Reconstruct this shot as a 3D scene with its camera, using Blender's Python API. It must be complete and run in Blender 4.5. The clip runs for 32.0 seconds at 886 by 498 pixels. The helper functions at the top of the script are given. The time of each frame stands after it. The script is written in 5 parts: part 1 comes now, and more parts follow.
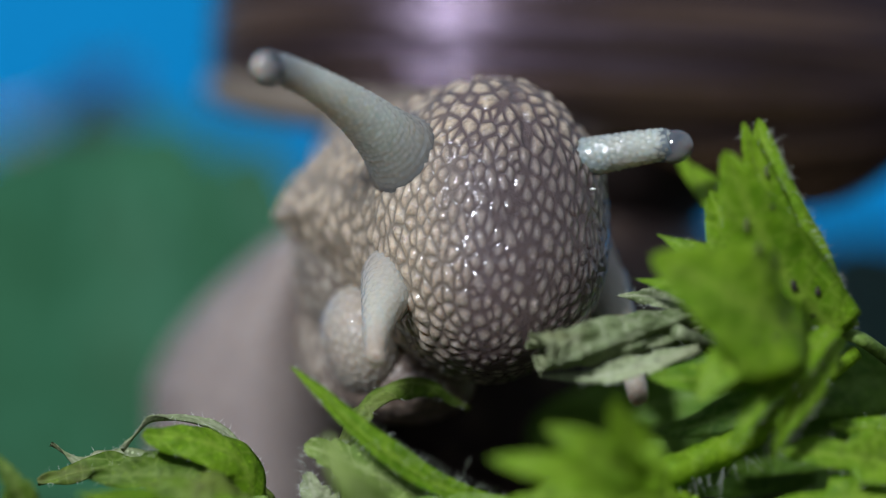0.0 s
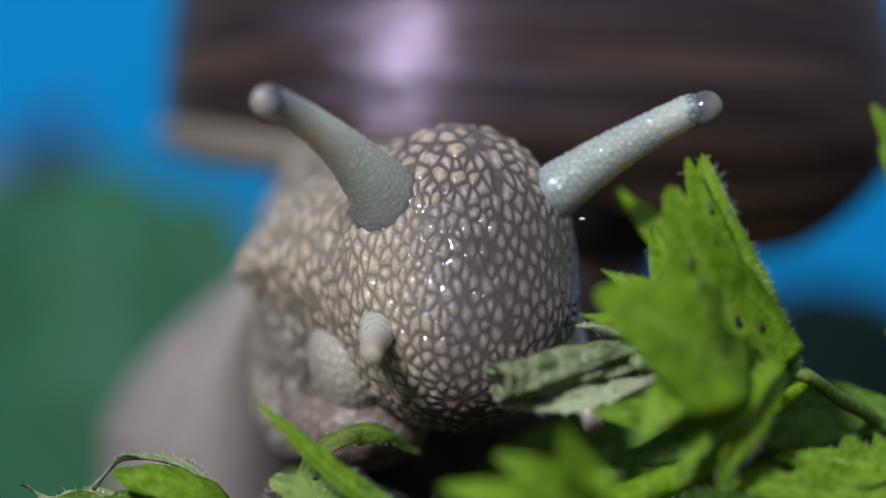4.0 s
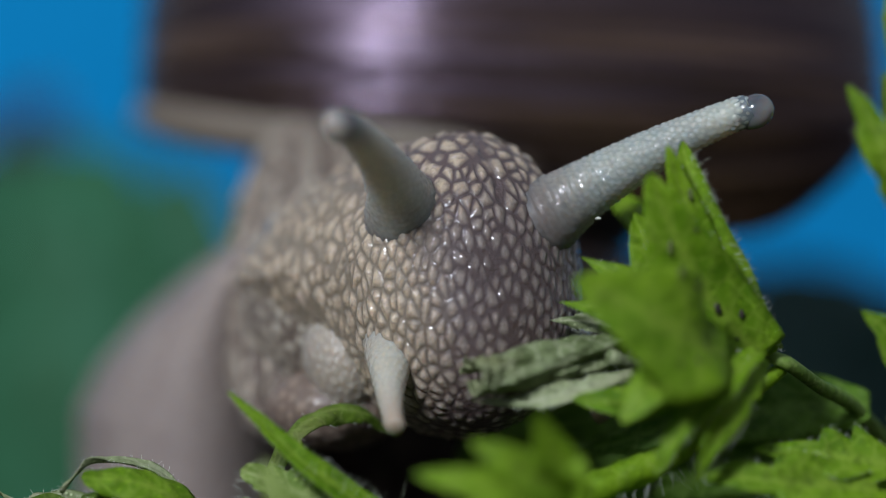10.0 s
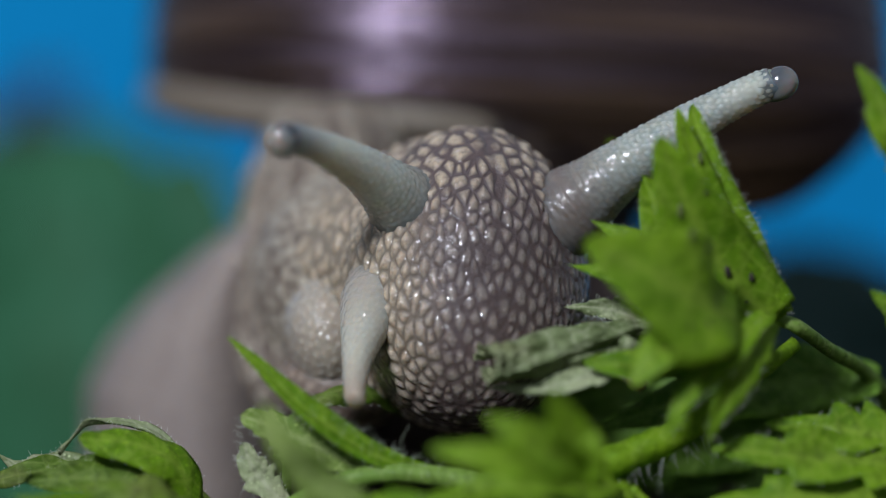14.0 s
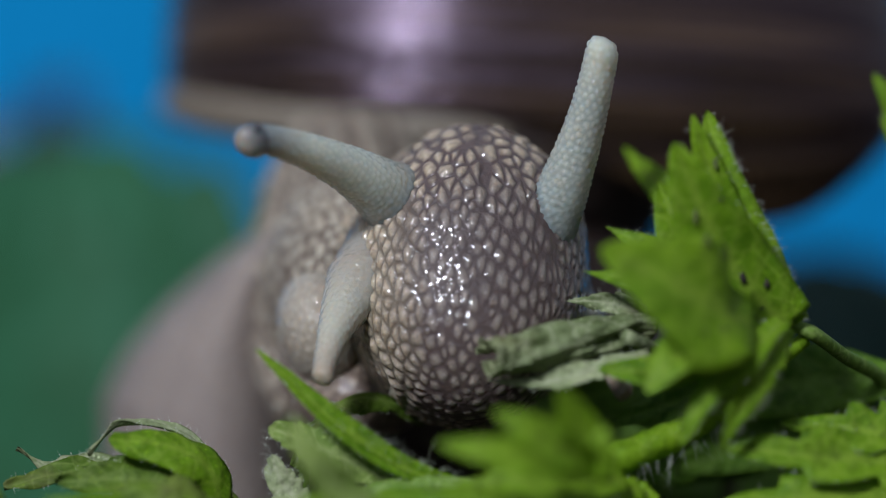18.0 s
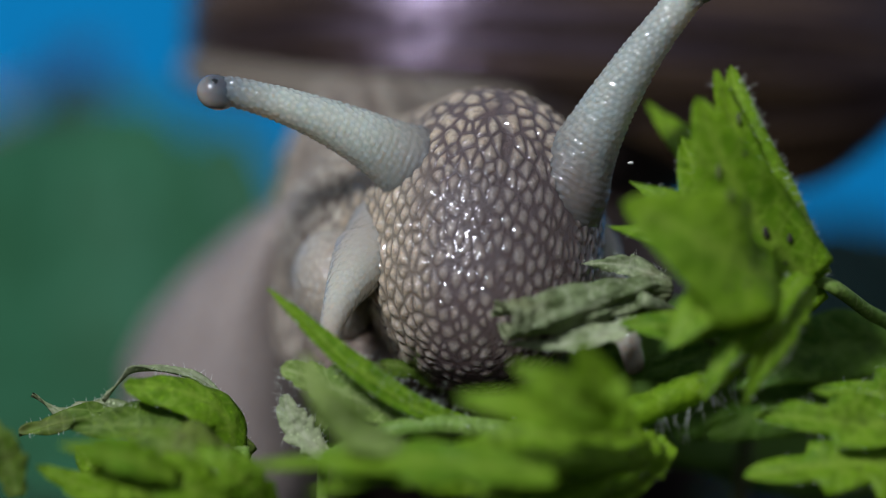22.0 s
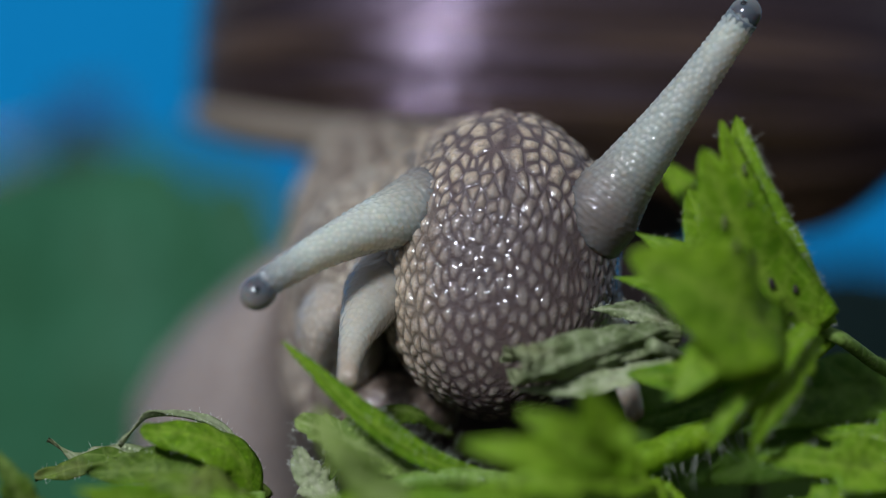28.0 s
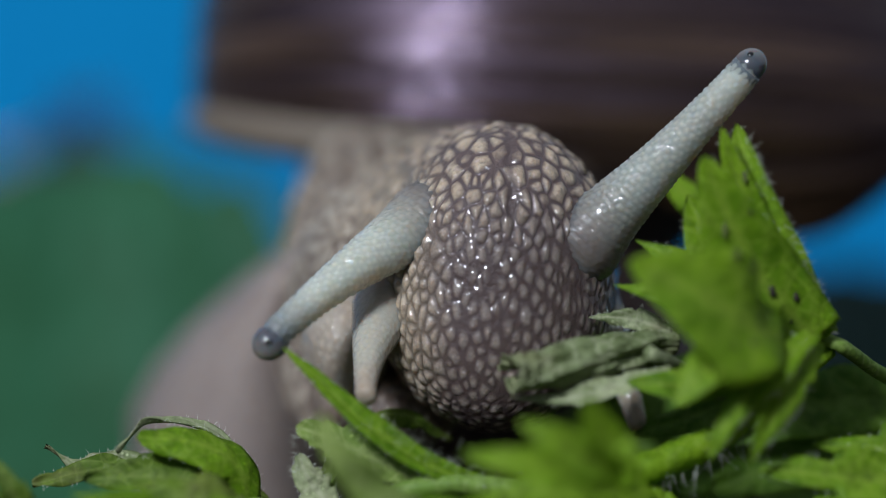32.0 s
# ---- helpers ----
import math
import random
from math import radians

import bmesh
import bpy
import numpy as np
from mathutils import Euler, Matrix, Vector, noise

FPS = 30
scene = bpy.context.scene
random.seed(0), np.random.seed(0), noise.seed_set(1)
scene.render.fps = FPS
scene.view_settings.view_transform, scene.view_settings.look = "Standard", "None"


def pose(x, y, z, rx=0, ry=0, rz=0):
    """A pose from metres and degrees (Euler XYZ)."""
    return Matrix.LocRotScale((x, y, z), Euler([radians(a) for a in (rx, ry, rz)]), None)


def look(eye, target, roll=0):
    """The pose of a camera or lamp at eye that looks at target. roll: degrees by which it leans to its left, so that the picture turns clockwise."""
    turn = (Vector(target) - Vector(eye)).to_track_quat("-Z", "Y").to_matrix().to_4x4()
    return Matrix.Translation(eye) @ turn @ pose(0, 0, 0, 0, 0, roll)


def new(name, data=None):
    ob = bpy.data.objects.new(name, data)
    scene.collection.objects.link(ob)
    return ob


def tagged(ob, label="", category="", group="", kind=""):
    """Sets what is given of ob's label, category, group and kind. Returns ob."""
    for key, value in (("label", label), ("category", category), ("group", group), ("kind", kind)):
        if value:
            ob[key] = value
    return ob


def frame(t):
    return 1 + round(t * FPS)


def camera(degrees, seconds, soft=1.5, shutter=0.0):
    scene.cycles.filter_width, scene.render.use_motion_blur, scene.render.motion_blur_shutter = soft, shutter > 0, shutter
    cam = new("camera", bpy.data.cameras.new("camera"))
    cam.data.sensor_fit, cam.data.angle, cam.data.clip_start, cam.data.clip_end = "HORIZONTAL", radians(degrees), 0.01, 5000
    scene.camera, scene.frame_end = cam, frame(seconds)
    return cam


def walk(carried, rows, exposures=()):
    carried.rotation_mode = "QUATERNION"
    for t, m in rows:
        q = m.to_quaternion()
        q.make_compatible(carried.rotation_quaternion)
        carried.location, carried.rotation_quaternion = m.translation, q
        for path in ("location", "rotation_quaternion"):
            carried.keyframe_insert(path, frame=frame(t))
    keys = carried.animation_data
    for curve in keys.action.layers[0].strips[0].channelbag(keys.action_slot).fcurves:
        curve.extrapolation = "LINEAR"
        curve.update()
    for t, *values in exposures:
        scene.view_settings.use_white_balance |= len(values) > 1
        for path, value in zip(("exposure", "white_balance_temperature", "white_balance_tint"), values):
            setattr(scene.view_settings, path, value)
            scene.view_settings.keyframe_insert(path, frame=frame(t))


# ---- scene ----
# A snail feeding among leaves, seen through a long close-up lens. Lengths below are in millimetres unless a name says otherwise.
MM = 0.001
EYE = (0.0, -180.0, 16.0)
cam = camera(11.42, 32.0, soft=0.95, shutter=0.5)
cam.data.dof.use_dof = True
cam.data.dof.focus_distance = 0.1812
cam.data.dof.aperture_fstop = 13.0
cam.data.dof.aperture_blades = 7

# seconds, tilt and pan in degrees
PATH = [
    (0, 89.654, 0.214), (0.5, 89.717, -0.008), (1, 89.918, -0.079), (1.5, 90.079, -0.164), (2, 90.162, -0.255), (2.5, 90.164, -0.307),
    (3, 90.185, -0.349), (3.5, 90.243, -0.371), (5.5, 90.231, -0.532), (6, 90.235, -0.588), (6.5, 90.252, -0.626), (7, 90.150, -0.655),
    (7.5, 89.999, -0.687), (8, 89.993, -0.695), (8.5, 90.046, -0.692), (9, 90.018, -0.703), (9.5, 90.009, -0.701), (10, 89.992, -0.704),
    (10.5, 89.984, -0.710), (11, 89.953, -0.707), (11.5, 89.923, -0.726), (12, 89.867, -0.730), (12.5, 89.804, -0.717), (13, 89.768, -0.679),
    (13.5, 89.721, -0.635), (14, 89.734, -0.589), (14.5, 89.718, -0.561), (16.5, 89.795, -0.453), (17, 89.797, -0.427), (17.5, 89.826, -0.395),
    (18, 89.847, -0.371), (18.5, 89.884, -0.335), (19, 89.896, -0.308), (19.5, 89.841, -0.308), (20, 89.730, -0.282), (20.5, 89.592, -0.260),
    (21, 89.503, -0.223), (21.5, 89.445, -0.164), (22, 89.417, -0.113), (22.5, 89.440, -0.079), (23, 89.496, -0.065), (23.5, 89.547, -0.061),
    (24, 89.644, -0.056), (24.5, 89.757, -0.057), (25, 89.867, -0.053), (25.5, 89.930, -0.034), (27.5, 90.003, -0.002), (28, 90.000, 0.000),
    (28.5, 89.998, 0.004), (29, 89.992, 0.008), (29.5, 89.982, 0.010), (30, 89.965, 0.017), (30.5, 89.963, 0.021), (31, 89.994, 0.022),
    (31.5, 90.026, 0.007), (32, 90.057, -0.014),
]
walk(cam, [(t, pose(EYE[0] * MM, EYE[1] * MM, EYE[2] * MM, tilt, 0, pan)) for t, tilt, pan in PATH],
     exposures=((0, 0.04), (6.2, 0.04), (6.9, -0.2), (32, -0.24)))

# ---- light: one cool lamp above and in front, and the dim room ----
world = bpy.data.worlds.new("room")
scene.world = world
world.use_nodes = True
world.node_tree.nodes["Background"].inputs["Color"].default_value = (0.72, 0.82, 1.0, 1)
world.node_tree.nodes["Background"].inputs["Strength"].default_value = 0.33
lamp_data = bpy.data.lights.new("desk_lamp", "AREA")
lamp_data.shape, lamp_data.size = "DISK", 0.046
lamp_data.energy = 0.80
lamp_data.color = (0.885, 0.95, 1.05)
lamp = new("desk_lamp", lamp_data)
lamp.matrix_world = look((-0.098, -0.205, 0.145), (0.0, 0.012, 0.015))


# ---- materials ----
def nodes_of(name):
    m = bpy.data.materials.new(name)
    m.use_nodes = True
    t = m.node_tree
    return m, t, t.nodes["Principled BSDF"], t.nodes["Material Output"]


def add(t, kind, **values):
    n = t.nodes.new(kind)
    for k, v in values.items():
        n.inputs[k].default_value = v
    return n


def coords(t, scale=(1, 1, 1), source="Object"):
    c = t.nodes.new("ShaderNodeTexCoord")
    m = add(t, "ShaderNodeMapping", Scale=scale)
    t.links.new(c.outputs[source], m.inputs["Vector"])
    return m.outputs["Vector"]


def ramp(t, fac, stops):
    r = t.nodes.new("ShaderNodeValToRGB")
    while len(r.color_ramp.elements) < len(stops):
        r.color_ramp.elements.new(0.5)
    for e, (p, c) in zip(r.color_ramp.elements, stops):
        e.position, e.color = p, (*c, 1)
    t.links.new(fac, r.inputs["Fac"])
    return r.outputs["Color"]


def noise_tex(t, vector, scale, detail=4.0, rough=0.55):
    n = add(t, "ShaderNodeTexNoise", Scale=scale, Detail=detail, Roughness=rough)
    t.links.new(vector, n.inputs["Vector"])
    return n.outputs["Fac"]


def mix(t, a, b, fac, mode="MIX"):
    n = t.nodes.new("ShaderNodeMixRGB")
    n.blend_type = mode
    for s, v in (("Color1", a), ("Color2", b), ("Fac", fac)):
        if isinstance(v, (float, int)):
            n.inputs[s].default_value = v
        elif isinstance(v, tuple):
            n.inputs[s].default_value = (*v, 1)
        else:
            t.links.new(v, n.inputs[s])
    return n.outputs["Color"]


def bump(t, bsdf, height, strength, distance):
    n = add(t, "ShaderNodeBump", Strength=strength, Distance=distance)
    t.links.new(height, n.inputs["Height"])
    t.links.new(n.outputs["Normal"], bsdf.inputs["Normal"])


def skin(name, furrow, knob, knob_alt, wet=0.6, rough=0.5, sss=0.25, soft_mm=0.6, grain=0.00007, crown=None, end=None, mottle=0.3, flecks=0.0, ripple=2300.0, ripples=0.3, root=(0.13, 0.098, 0.09), root_at=(0.25, 0.48), patch=260.0):
    """Moist snail skin: dark furrows between pale raised knobs (the mesh's own relief)."""
    m, t, b, _ = nodes_of(name)
    at = t.nodes.new("ShaderNodeAttribute")
    at.attribute_name = "knob"
    v = coords(t)
    big = noise_tex(t, v, patch, 3.0)
    fine = noise_tex(t, v, 5200.0, 3.0)
    pale = mix(t, knob, knob_alt, ramp(t, big, [(0.38, (0, 0, 0)), (0.64, (1, 1, 1))]))
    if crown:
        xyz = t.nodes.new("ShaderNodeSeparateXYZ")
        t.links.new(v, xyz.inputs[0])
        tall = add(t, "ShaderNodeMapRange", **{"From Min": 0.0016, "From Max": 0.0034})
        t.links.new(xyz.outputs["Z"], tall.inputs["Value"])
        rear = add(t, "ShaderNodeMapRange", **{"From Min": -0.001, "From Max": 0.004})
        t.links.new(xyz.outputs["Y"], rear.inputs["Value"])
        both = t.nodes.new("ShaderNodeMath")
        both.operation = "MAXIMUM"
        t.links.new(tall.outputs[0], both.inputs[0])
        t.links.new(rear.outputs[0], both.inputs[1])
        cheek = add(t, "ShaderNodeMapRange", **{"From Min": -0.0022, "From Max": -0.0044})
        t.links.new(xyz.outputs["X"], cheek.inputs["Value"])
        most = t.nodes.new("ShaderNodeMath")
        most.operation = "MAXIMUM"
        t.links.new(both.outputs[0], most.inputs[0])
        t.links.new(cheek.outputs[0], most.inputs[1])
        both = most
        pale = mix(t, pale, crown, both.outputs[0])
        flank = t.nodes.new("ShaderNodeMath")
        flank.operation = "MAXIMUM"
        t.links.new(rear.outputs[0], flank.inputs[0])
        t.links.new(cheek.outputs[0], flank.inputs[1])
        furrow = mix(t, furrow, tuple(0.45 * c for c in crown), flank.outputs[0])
    pale = mix(t, pale, tuple(0.55 * c for c in knob), ramp(t, fine, [(0.42, (0, 0, 0)), (0.7, (mottle, mottle, mottle))]))
    pale = mix(t, pale, tuple(min(1.9 * c, 0.8) for c in knob), ramp(t, noise_tex(t, v, 2900.0, 4.0, 0.7), [(0.55, (0, 0, 0)), (0.68, (flecks, flecks, flecks))]))
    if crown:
        # darker brow between the stalks: pigment, plus their roots' shadow put into the colour
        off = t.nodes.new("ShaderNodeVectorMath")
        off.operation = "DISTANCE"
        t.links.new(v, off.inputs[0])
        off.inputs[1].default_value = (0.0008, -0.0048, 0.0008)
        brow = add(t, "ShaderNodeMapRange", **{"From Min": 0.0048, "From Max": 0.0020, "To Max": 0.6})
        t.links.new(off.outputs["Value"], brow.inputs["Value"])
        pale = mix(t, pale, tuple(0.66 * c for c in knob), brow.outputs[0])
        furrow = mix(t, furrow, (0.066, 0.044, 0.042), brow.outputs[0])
    tone = mix(t, furrow, pale, ramp(t, at.outputs["Fac"], [(0.20, (0, 0, 0)), (0.52, (0.5, 0.5, 0.5)), (0.92, (1, 1, 1))]))
    if end:
        far = t.nodes.new("ShaderNodeAttribute")
        far.attribute_name = "tip"
        tone = mix(t, tone, end, ramp(t, far.outputs["Fac"], [(0.78, (0, 0, 0)), (0.96, (0.9, 0.9, 0.9))]))
        tone = mix(t, root, tone, ramp(t, far.outputs["Fac"], [(root_at[0], (0.15, 0.15, 0.15)), (root_at[1], (1, 1, 1))]))
    t.links.new(tone, b.inputs["Base Color"])
    b.inputs["Roughness"].default_value = rough
    b.inputs["Subsurface Weight"].default_value = sss
    b.inputs["Subsurface Radius"].default_value = (1.0, 0.7, 0.5)
    b.inputs["Subsurface Scale"].default_value = soft_mm * MM
    b.inputs["Coat Weight"].default_value = wet
    b.inputs["Coat Roughness"].default_value = 0.07
    b.inputs["Coat IOR"].default_value = 1.5
    b.inputs["Specular IOR Level"].default_value = 0.25
    bump(t, b, noise_tex(t, v, 5200.0, 2.0), 0.8, grain)
    drops = add(t, "ShaderNodeTexVoronoi", Scale=ripple)
    drops.feature = "SMOOTH_F1"
    drops.inputs["Smoothness"].default_value = 0.35
    t.links.new(v, drops.inputs["Vector"])
    dome = t.nodes.new("ShaderNodeMath")
    dome.operation = "MULTIPLY"
    t.links.new(drops.outputs["Distance"], dome.inputs[0])
    t.links.new(drops.outputs["Distance"], dome.inputs[1])
    film = add(t, "ShaderNodeBump", Strength=1.0, Distance=ripples / ripple)
    film.invert = True
    t.links.new(dome.outputs[0], film.inputs["Height"])
    t.links.new(film.outputs["Normal"], b.inputs["Coat Normal"])
    return m


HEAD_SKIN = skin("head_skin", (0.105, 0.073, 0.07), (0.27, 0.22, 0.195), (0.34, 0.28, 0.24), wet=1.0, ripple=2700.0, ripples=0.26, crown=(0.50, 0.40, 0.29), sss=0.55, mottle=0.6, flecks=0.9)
NECK_SKIN = skin("neck_skin", (0.14, 0.105, 0.085), (0.50, 0.45, 0.37), (0.57, 0.49, 0.38), wet=0.25, ripples=0.5)
STALK_SKIN = skin("stalk_skin", (0.39, 0.425, 0.375), (0.48, 0.51, 0.455), (0.52, 0.52, 0.43), wet=0.9, sss=1.0, soft_mm=3.4, mottle=0.15, grain=0.00002, ripple=2900.0, ripples=0.22, end=(0.13, 0.15, 0.165))
STALK_PALE = skin("stalk_skin_pale", (0.265, 0.295, 0.278), (0.345, 0.375, 0.35), (0.38, 0.385, 0.33), wet=0.7, sss=1.0, soft_mm=3.4, mottle=0.15, grain=0.00002, ripple=2900.0, ripples=0.22, end=(0.44, 0.45, 0.385))
LIP_SKIN = skin("lip_skin", (0.31, 0.265, 0.22), (0.46, 0.42, 0.355), (0.48, 0.40, 0.32), wet=0.9, rough=0.28, sss=0.7, soft_mm=0.9, mottle=0.1)
# Near-black: the shade under the shell is put into this skin's colour.
BODY_SHADE_SKIN = skin("body_skin_shaded", (0.03, 0.02, 0.018), (0.07, 0.05, 0.04), (0.09, 0.06, 0.05), wet=0.3, rough=0.5)
FEELER_SKIN = skin("feeler_skin", (0.42, 0.405, 0.345), (0.46, 0.445, 0.375), (0.47, 0.42, 0.33), wet=1.0, sss=0.8, soft_mm=0.9, mottle=0.1, ripple=3000.0, ripples=0.3, end=(0.36, 0.29, 0.225), root=(0.33, 0.29, 0.25), root_at=(0.42, 0.66))
LIP_DARK = skin("lip_dark_skin", (0.17, 0.125, 0.10), (0.28, 0.215, 0.17), (0.33, 0.25, 0.19), wet=0.35, rough=0.4, sss=0.5, soft_mm=0.9, mottle=0.2)
FOOT_SKIN = skin("foot_skin", (0.27, 0.22, 0.20), (0.47, 0.39, 0.335), (0.18, 0.14, 0.13), wet=0.0, rough=0.6, patch=170.0)


def plain_wet(name, colour, rough, sss=0.0, coat=0.4):
    m, t, b, _ = nodes_of(name)
    v = coords(t)
    t.links.new(mix(t, colour, tuple(0.72 * c for c in colour), noise_tex(t, v, 900.0)), b.inputs["Base Color"])
    b.inputs["Roughness"].default_value = rough
    b.inputs["Subsurface Weight"].default_value = sss
    b.inputs["Subsurface Radius"].default_value = (1.0, 0.8, 0.6)
    b.inputs["Subsurface Scale"].default_value = 0.0006
    b.inputs["Coat Weight"].default_value = coat
    b.inputs["Coat Roughness"].default_value = 0.05
    return m


PUPIL = plain_wet("pupil_black", (0.006, 0.006, 0.008), 0.15)
COLLAR = plain_wet("mantle_edge", (0.21, 0.17, 0.13), 0.5, 0.2, 0.15)


def eye_skin():
    """Clear bulb: bluish grey above, buff below."""
    m, t, b, _ = nodes_of("eye_bulb")
    at = t.nodes.new("ShaderNodeAttribute")
    at.attribute_name = "knob"
    tone = ramp(t, at.outputs["Fac"], [(0.08, (0.32, 0.28, 0.24)), (0.38, (0.19, 0.185, 0.18)), (0.75, (0.08, 0.085, 0.10))])
    t.links.new(tone, b.inputs["Base Color"])
    b.inputs["Roughness"].default_value = 0.12
    b.inputs["Subsurface Weight"].default_value = 0.5
    b.inputs["Subsurface Scale"].default_value = 0.0005
    b.inputs["Coat Weight"].default_value = 0.6
    b.inputs["Coat Roughness"].default_value = 0.05
    return m


EYE_SKIN = eye_skin()


def shell_coat():
    m, t, b, _ = nodes_of("shell_brown")
    at = t.nodes.new("ShaderNodeAttribute")
    at.attribute_name = "growth"
    streak = add(t, "ShaderNodeTexNoise", Scale=1.0, Detail=5.0, Roughness=0.6)
    t.links.new(at.outputs["Vector"], streak.inputs["Vector"])
    tone = ramp(t, streak.outputs["Fac"], [(0.36, (0.005, 0.003, 0.002)), (0.50, (0.017, 0.010, 0.006)), (0.66, (0.075, 0.046, 0.026))])
    v = coords(t)
    tone = mix(t, tone, (0.032, 0.020, 0.008), ramp(t, noise_tex(t, v, 55.0, 3.0), [(0.4, (0, 0, 0)), (0.7, (0.6, 0.6, 0.6))]))
    t.links.new(tone, b.inputs["Base Color"])
    t.links.new(ramp(t, streak.outputs["Fac"], [(0.42, (0.45, 0.45, 0.45)), (0.52, (0.15, 0.15, 0.15))]), b.inputs["Roughness"])
    b.inputs["IOR"].default_value = 1.5
    b.inputs["Specular Tint"].default_value = (0.95, 0.72, 1.0, 1)
    b.inputs["Specular IOR Level"].default_value = 0.7
    bump(t, b, streak.outputs["Fac"], 0.4, 0.00045)
    return m


SHELL = shell_coat()


def leaf_stuff(name, deep, bright, vein, dry=0.0, through_light=0.4, scale=1.0, gloss=0.2):
    """Thin leaf: cells and veins in the colour, soft gloss, light passing through."""
    m, t, b, out = nodes_of(name)
    v = coords(t)
    large = noise_tex(t, v, 170.0 * scale, 4.0)
    cell = t.nodes.new("ShaderNodeTexVoronoi")
    cell.feature = "DISTANCE_TO_EDGE"
    cell.inputs["Scale"].default_value = 900.0 * scale
    t.links.new(v, cell.inputs["Vector"])
    tone = mix(t, deep, bright, ramp(t, large, [(0.34, (0, 0, 0)), (0.66, (1, 1, 1))]))
    at = t.nodes.new("ShaderNodeAttribute")
    at.attribute_name = "vein"
    tone = mix(t, tone, vein, ramp(t, at.outputs["Fac"], [(0.0, (0, 0, 0)), (1.0, (0.75, 0.75, 0.75))]))
    tone = mix(t, tone, vein, ramp(t, cell.outputs["Distance"], [(0.0, (0.55, 0.55, 0.55)), (0.07, (0, 0, 0))]))
    fine = noise_tex(t, v, 2400.0 * scale, 4.0)
    tone = mix(t, tone, tuple(0.5 * c for c in deep), ramp(t, fine, [(0.48, (0, 0, 0)), (0.8, (0.7, 0.7, 0.7))]))
    pits = add(t, "ShaderNodeTexVoronoi", Scale=3200.0 * scale)
    t.links.new(v, pits.inputs["Vector"])
    tone = mix(t, tone, tuple(min(1.35 * c, 1) for c in bright), ramp(t, pits.outputs["Distance"], [(0.08, (0.6, 0.6, 0.6)), (0.26, (0, 0, 0))]))
    tone = mix(t, tone, tuple(0.35 * c for c in deep), ramp(t, noise_tex(t, v, 620.0 * scale, 5.0, 0.7), [(0.54, (0, 0, 0)), (0.76, (0.62, 0.62, 0.62))]))
    if dry:
        tone = mix(t, tone, (0.16, 0.12, 0.06), ramp(t, noise_tex(t, v, 420.0, 5.0), [(0.45, (0, 0, 0)), (0.75, (dry, dry, dry))]))
    t.links.new(tone, b.inputs["Base Color"])
    b.inputs["Roughness"].default_value = 0.48 + 0.2 * dry
    b.inputs["Specular IOR Level"].default_value = gloss
    bump(t, b, mix(t, cell.outputs["Distance"], fine, 0.6), 0.75, 0.00016)
    tl = t.nodes.new("ShaderNodeBsdfTranslucent")
    t.links.new(mix(t, tone, (0.75, 1.0, 0.15), 0.35, "MULTIPLY"), tl.inputs["Color"])
    ms = t.nodes.new("ShaderNodeMixShader")
    ms.inputs["Fac"].default_value = through_light
    t.links.new(b.outputs["BSDF"], ms.inputs[1])
    t.links.new(tl.outputs["BSDF"], ms.inputs[2])
    t.links.new(ms.outputs["Shader"], out.inputs["Surface"])
    return m


LEAF = leaf_stuff("leaf_green", (0.118, 0.265, 0.012), (0.275, 0.46, 0.02), (0.33, 0.48, 0.055), through_light=0.42)
# Darker copy of the leaf green; shade on rear leaflets is put into it.
LEAF_SHADED = leaf_stuff("leaf_green_shaded", (0.075, 0.18, 0.02), (0.16, 0.30, 0.03), (0.22, 0.36, 0.07), through_light=0.3)
# Dark teal that stands in for the shaded foot of the blue backdrop.
FAR_SHADE_LEAF = leaf_stuff("leaf_far_shade", (0.03, 0.068, 0.060), (0.048, 0.10, 0.085), (0.05, 0.105, 0.09), through_light=0.1, scale=0.12, gloss=0.1)
LEAF_PALE = leaf_stuff("leaf_pale_green", (0.20, 0.32, 0.06), (0.40, 0.52, 0.13), (0.48, 0.58, 0.22), dry=0.25)
LEAF_DRY = leaf_stuff("leaf_dried", (0.11, 0.15, 0.05), (0.47, 0.53, 0.30), (0.44, 0.46, 0.30), dry=0.5, through_light=0.15)
LEAF_OLIVE = leaf_stuff("leaf_olive", (0.07, 0.135, 0.016), (0.17, 0.27, 0.026), (0.22, 0.31, 0.07), dry=0.55, through_light=0.25)
STEM = leaf_stuff("stem_green", (0.13, 0.24, 0.04), (0.24, 0.36, 0.07), (0.30, 0.40, 0.12), through_light=0.1)
BIG_LEAF = leaf_stuff("broad_leaf_green", (0.022, 0.098, 0.034), (0.045, 0.165, 0.085), (0.05, 0.20, 0.11), through_light=0.1, scale=0.12, gloss=0.1)


def simple(name, low, high, scale, rough, relief=0.0, metal=0.0):
    m, t, b, _ = nodes_of(name)
    v = coords(t)
    n = noise_tex(t, v, scale, 5.0, 0.6)
    t.links.new(ramp(t, n, [(0.3, low), (0.7, high)]), b.inputs["Base Color"])
    b.inputs["Roughness"].default_value = rough
    if relief:
        bump(t, b, n, 0.6, relief)
    return m


